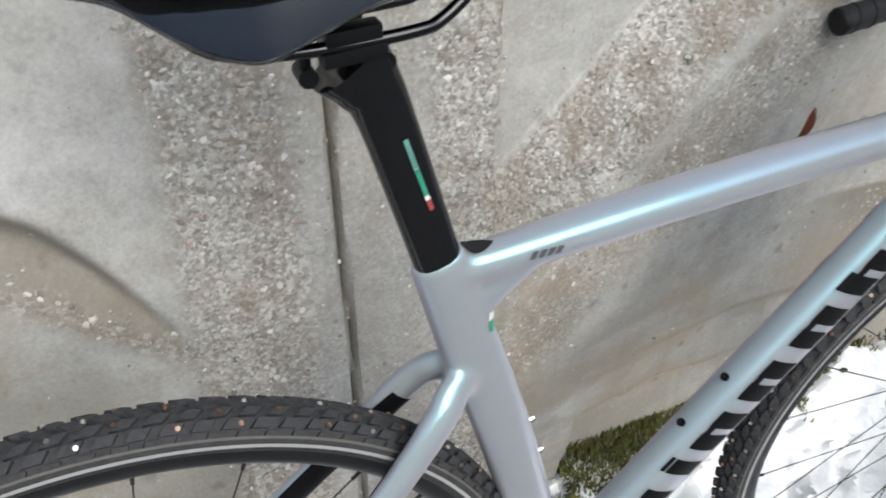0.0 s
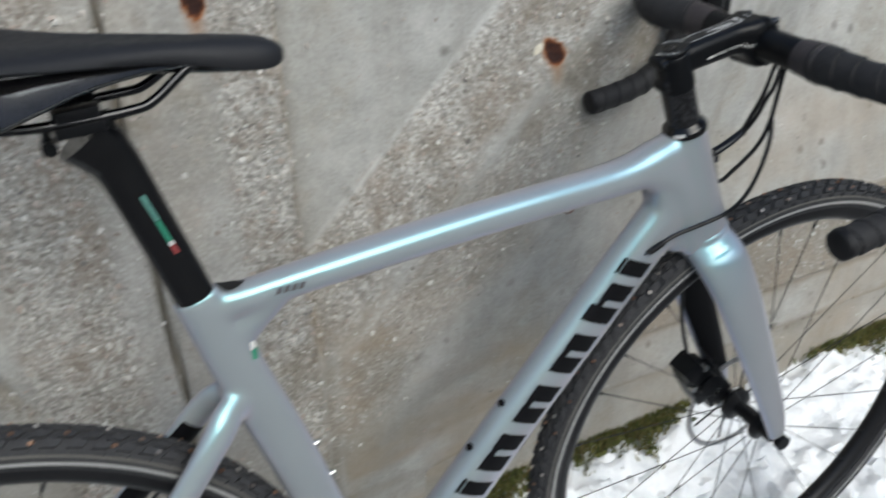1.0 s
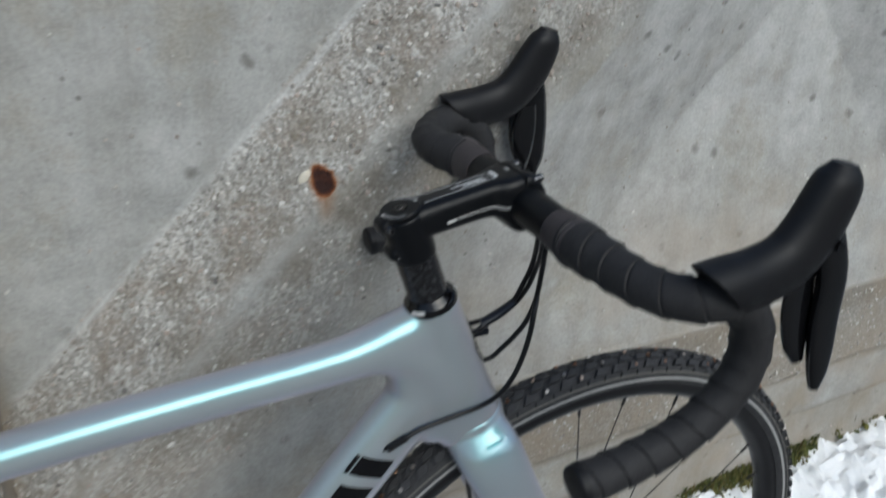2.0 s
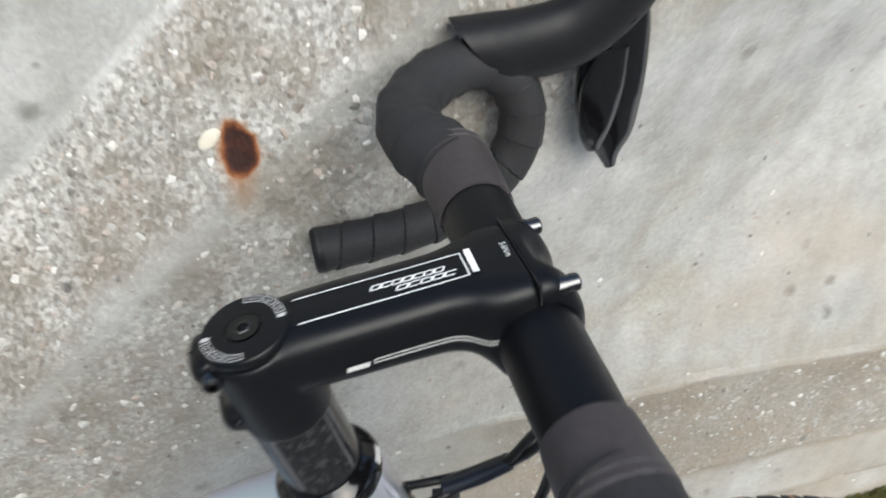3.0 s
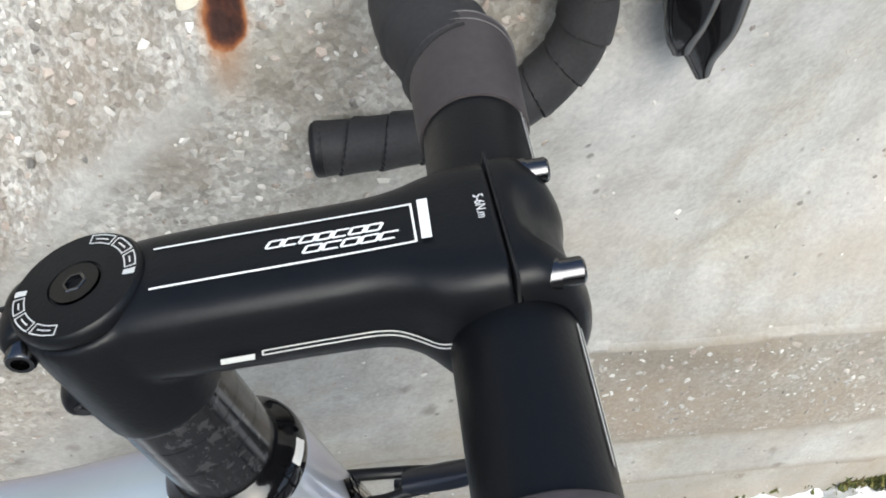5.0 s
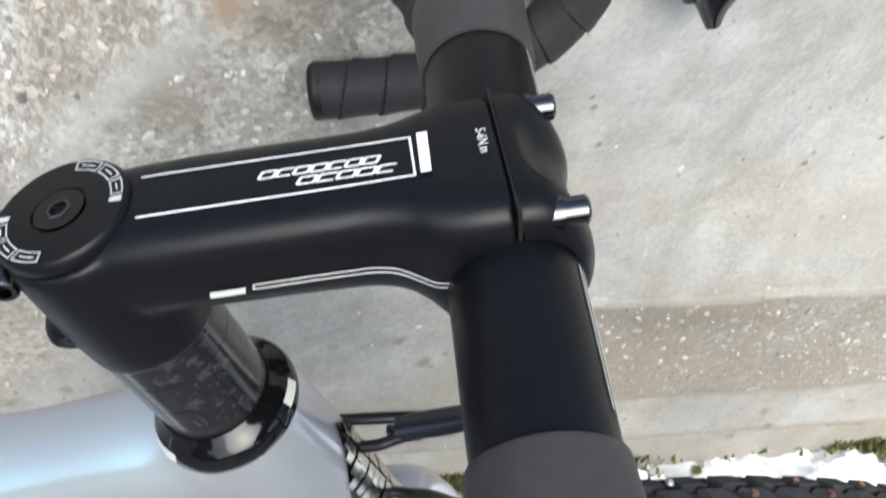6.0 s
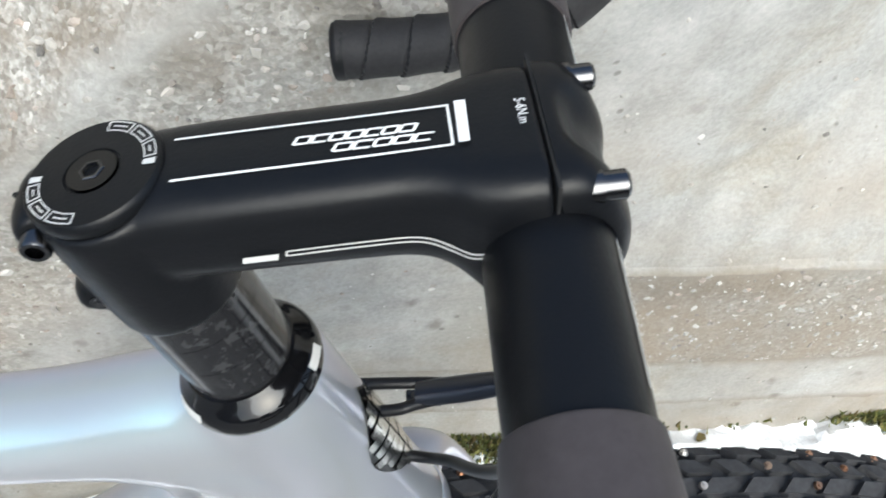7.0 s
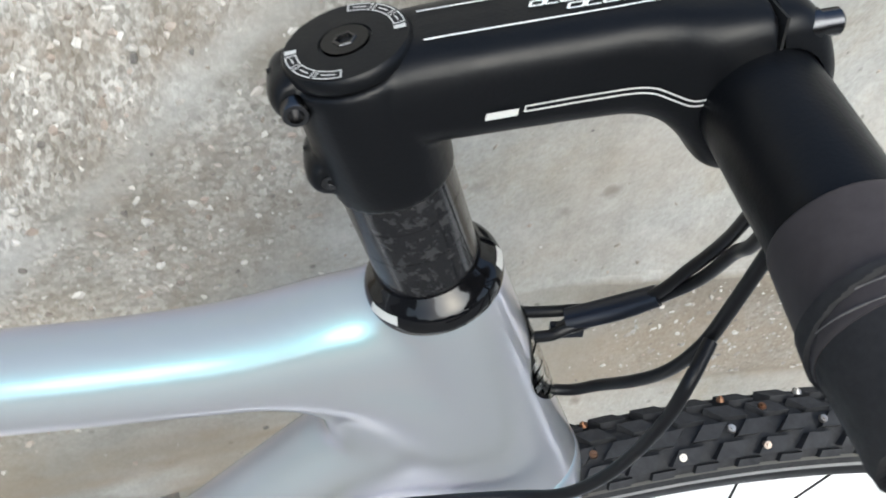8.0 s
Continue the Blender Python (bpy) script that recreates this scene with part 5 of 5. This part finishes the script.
def build_cables():
    runs = {
        "shift_cable": [(0.775, 0.006, 0.769), (0.800, 0.012, 0.757), (0.8215, 0.012, 0.756), (0.834, 0.006, 0.765), (0.845, 0.001, 0.776), (0.850, -0.004, 0.794), (0.852, -0.010, 0.811), (0.8494, -0.0185, 0.831), (0.843, -0.030, 0.860)],
        "brake_hose": [(0.775, 0.0, 0.762), (0.8067, 0.003, 0.7529), (0.8188, 0.0046, 0.755), (0.836, 0.004, 0.763), (0.848, 0.001, 0.774), (0.853, -0.008, 0.7936), (0.853, -0.017, 0.816), (0.848, -0.028, 0.832), (0.841, -0.040, 0.862)],
        "rear_brake_hose": [(0.790, 0.002, 0.727), (0.8196, -0.003, 0.7247), (0.829, -0.011, 0.7385), (0.8340, -0.0225, 0.7574), (0.838, -0.031, 0.775), (0.841, -0.0365, 0.7957), (0.843, -0.038, 0.818), (0.843, -0.042, 0.862)],
        "fork_hose": [(0.840, -0.040, 0.803), (0.832, -0.049, 0.795), (0.829, -0.051, 0.7786), (0.825, -0.0496, 0.7554), (0.819, -0.0468, 0.734), (0.810, -0.042, 0.716), (0.797, -0.034, 0.702), (0.770, -0.0285, 0.694), (0.745, -0.0255, 0.6885), (0.728, -0.0235, 0.681), (0.715, -0.016, 0.670)],
    }
    for name, pts in runs.items():
        bm = bmesh.new()
        sweep(bm, pts, 0.0023, 10, 8)
        part(name, bm, M_CABLE, bicycle, "black cable housing")
    bm = bmesh.new()
    sweep(bm, [(0.818, 0.008, 0.7555), (0.834, 0.005, 0.764), (0.8465, 0.001, 0.775)], [(0.0048, 0.0036), (0.0052, 0.004), (0.0044, 0.0034)], 14, 6)
    part("cable_sleeve", bm, M_BLUE, bicycle, "dark blue sleeve round two cables")
    bm = bmesh.new()
    box(bm, (0.0135, 0.003, 0.0075), pose(0.8215, 0.012, 0.7440, 0, -6, -8), 0.0008)
    box(bm, (0.0050, 0.003, 0.014), pose(0.8225, 0.011, 0.7510, 0, 40, 0), 0.0008)
    part("cable_tag", bm, M_BLUE, bicycle, "dark plastic cable tag")
    bm = bmesh.new()
    cylinder(bm, (0.733, -0.0245, 0.6835), (0.7175, -0.0195, 0.672), 0.0034, 12)
    part("cable_port", bm, M_RUBBER, bicycle, "black rubber cable port")


build_cables()


# ---------------------------------------------------------------- stones in the wall, moss and litter
def wall_at(x, z, key="y"):
    g = WALL_GRID
    i, j = np.searchsorted(g["xs"], x) - 1, np.searchsorted(g["zs"], z) - 1
    return g[key][np.clip(i, 0, len(g["xs"]) - 1), np.clip(j, 0, len(g["zs"]) - 1)]


def scatter(name, shapes, label, category, material):
    """One mesh of many small lumps: rows of place, size and turn on one low ball."""
    bm = bmesh.new()
    bmesh.ops.create_icosphere(bm, subdivisions=1, radius=1.0)
    base = np.array([v.co[:] for v in bm.verts])
    tri = np.array([[v.index for v in f.verts] for f in bm.faces])
    bm.free()
    rng = np.random.default_rng(4)
    n = len(shapes)
    co = np.empty((n, len(base), 3))
    for i, (p, s, e) in enumerate(shapes):
        r = np.array(Euler(e).to_matrix())
        co[i] = (base * (1 + 0.28 * rng.standard_normal((len(base), 1))) * s) @ r.T + p
    faces = (tri[None] + (np.arange(n) * len(base))[:, None, None]).reshape(-1, 3)
    me = bpy.data.meshes.new(name)
    me.from_pydata(co.reshape(-1, 3).tolist(), [], faces.tolist())
    me.update()
    return tagged(link_mesh(name, me, material, smooth=False), label, category, kind="stuff")


def build_stones():
    rng = np.random.default_rng(11)
    rows = []
    tries = 80000
    xs, zs = rng.uniform(-0.1, 2.0, tries), rng.uniform(0.02, 1.1, tries)
    agg = wall_at(xs, zs, "agg")
    ys = wall_at(xs, zs)
    pick = rng.uniform(0, 1, tries)
    for x, z, a, y, u in zip(xs, zs, agg, ys, pick):
        if u < 0.02 + (0.30 if x < 0.42 else 0.42) * a and min(math.hypot((x - r[0]) / 0.016, (z - r[1]) / 0.024) for r in RUST) > 1:
            r = (0.0011 + 0.0031 * rng.uniform() ** 2.6) * (0.7 + 0.5 * a)
            s = np.array([r * rng.uniform(0.8, 1.5), r * 0.55, r * rng.uniform(0.7, 1.2)])
            rows.append((np.array([x, y + 0.1 * r, z]), s, (rng.uniform(-0.3, 0.3), rng.uniform(0, 3.1), rng.uniform(-0.3, 0.3))))
    # the large stones one by one
    bases = []
    for k in range(8):
        bm = bmesh.new()
        bmesh.ops.create_icosphere(bm, subdivisions=1, radius=1.0)
        for v in bm.verts:
            v.co *= 1 + 0.24 * float(np.clip(rng.standard_normal(), -1.3, 1.3))
        me = bpy.data.meshes.new("pebble")
        bm.to_mesh(me)
        bm.free()
        me.materials.append(M_PEBBLE)
        bases.append(me)
    rows.sort(key=lambda r: -r[1][0] * r[1][2] * (1.6 if 0.42 < r[0][0] < 1.0 and r[0][2] > 0.55 else 1.0))
    for i, (p, s, e) in enumerate(rows[:300]):
        ob = new("pebble", bases[i % 8])
        ob.parent = wall
        s = s * np.array([0.78, 0.9, 0.78])
        ob.matrix_local = Matrix.Translation(p) @ Euler(e).to_matrix().to_4x4() @ Matrix.Diagonal((*s, 1))
    rows = rows[300:]
    return scatter("exposed_stones", rows, "small pale and brown pebbles showing in the concrete", "pebbles", M_STONE)


build_stones()
bm = bmesh.new()
bmesh.ops.create_icosphere(bm, subdivisions=3, radius=1.0)
for v in bm.verts:
    v.co *= 1 + 0.18 * noise.noise(v.co * 1.7)
bmesh.ops.transform(bm, matrix=Matrix.Translation((0.7365, wall_at(np.array([0.7365]), np.array([0.822]))[0] + 0.0005, 0.822)) @ pose(0, 0, 0, 0, 35, 0) @ Matrix.Diagonal((0.0055, 0.0025, 0.0085, 1)), verts=bm.verts)
tagged(part("pale_stone", bm, M_PALE), "large pale yellowish stone set in the concrete beside a rust spot", "stone")


def build_moss():
    rng = np.random.default_rng(5)
    verts, faces = [], []
    for _ in range(18000):
        x = rng.uniform(0.42, 2.1)
        edge = 0.232 if x < 0.57 else 0.302 + 0.01 * (x - 0.57)
        d = 0.85 * math.exp(-((x - 0.65) / 0.11) ** 2) + 0.45 * math.exp(-((x - 1.00) / 0.14) ** 2) + 0.45 * math.exp(-((x - 1.66) / 0.12) ** 2) - 0.18 + 0.4 * noise.noise(Vector((x * 21, 0, 4)))
        if rng.uniform() > (0.25 + d) * (0.12 if 1.20 < x < 1.48 or x > 1.85 else 1.0):
            continue
        width = 0.006 + 0.045 * max(0.0, 0.1 + d) + 0.05 * math.exp(-((x - 0.60) / 0.08) ** 2)
        off = abs(rng.normal()) * width
        y = edge - off
        z = 0.038 * ramp01((y - 0.15) / 0.13) + 0.02 * max(0, 1 - off / (width * 2.2)) + rng.uniform(-0.006, 0.006)
        a = rng.uniform(0, 2 * math.pi)
        h, w = rng.uniform(0.005, 0.013), rng.uniform(0.0015, 0.0035)
        tip = (x + rng.normal() * 0.004, y + rng.normal() * 0.004, z + h)
        i = len(verts)
        verts += [(x - w * math.cos(a), y - w * math.sin(a), z - 0.004), (x + w * math.cos(a), y + w * math.sin(a), z - 0.004), tip, (x + w * math.sin(a), y - w * math.cos(a), z - 0.004)]
        faces += [(i, i + 1, i + 2), (i + 1, i + 3, i + 2), (i + 3, i, i + 2)]
    me = bpy.data.meshes.new("moss")
    me.from_pydata(verts, [], faces)
    tagged(link_mesh("moss", me, M_MOSS, smooth=False), "olive green moss along the foot of the wall", "moss", kind="stuff")
    rows = []
    for _ in range(420):
        x = rng.uniform(0.42, 2.1)
        edge = 0.232 if x < 0.57 else 0.302 + 0.01 * (x - 0.57)
        if x > 0.82 and rng.uniform() < (0.93 if 1.2 < x < 1.5 or x > 1.85 else 0.5):
            continue
        rows.append((np.array([x, edge - abs(rng.normal()) * 0.014, 0.036 + rng.uniform(-0.006, 0.008)]), np.array([1, 1, 0.6]) * rng.uniform(0.004, 0.012), (0, 0, rng.uniform(0, 6))))
    scatter("moss_cushions", rows, "brown and green moss cushions at the foot of the wall", "moss", M_MOSS)


build_moss()


def build_leaf():
    """A dry curled leaf that clings to the wall."""
    low, high = Vector((0.779, 0.2065, 0.603)), Vector((0.801, 0.203, 0.655))
    side = Vector((0.93, 0.05, -0.36)).normalized()
    bm = bmesh.new()
    rows = []
    for i in range(15):
        t = i / 14
        w = 0.0009 + 0.0072 * math.sin(math.pi * t ** 1.5) ** 0.9 if t < 1 else 0.0006
        mid = low.lerp(high, t) + Vector((0, -0.004 * math.sin(math.pi * t), 0))
        rows.append([bm.verts.new(mid + side * w * k + Vector((0, -0.0035 * abs(k) ** 2 * math.sin(math.pi * t) - 0.0006 * math.sin(9 * t + 2 * k), 0))) for k in (-1, -0.5, 0, 0.5, 1)])
    for p, q in zip(rows, rows[1:]):
        for j in range(4):
            bm.faces.new((p[j], p[j + 1], q[j + 1], q[j]))
    bmesh.ops.solidify(bm, geom=bm.faces[:], thickness=0.0005)
    leaf = part("dry_leaf", bm, M_LEAF)
    tagged(leaf, "dry curled red-brown leaf clinging to the concrete wall", "leaf")
    bm = bmesh.new()
    sweep(bm, [low + Vector((-0.002, 0.016, -0.006)), low, low.lerp(high, 0.5) + Vector((0, -0.0048, 0)), low.lerp(high, 0.9)], [0.0005, 0.0006, 0.0005, 0.0003], 6, 5)
    part("midrib", bm, M_LEAF, leaf)


build_leaf()
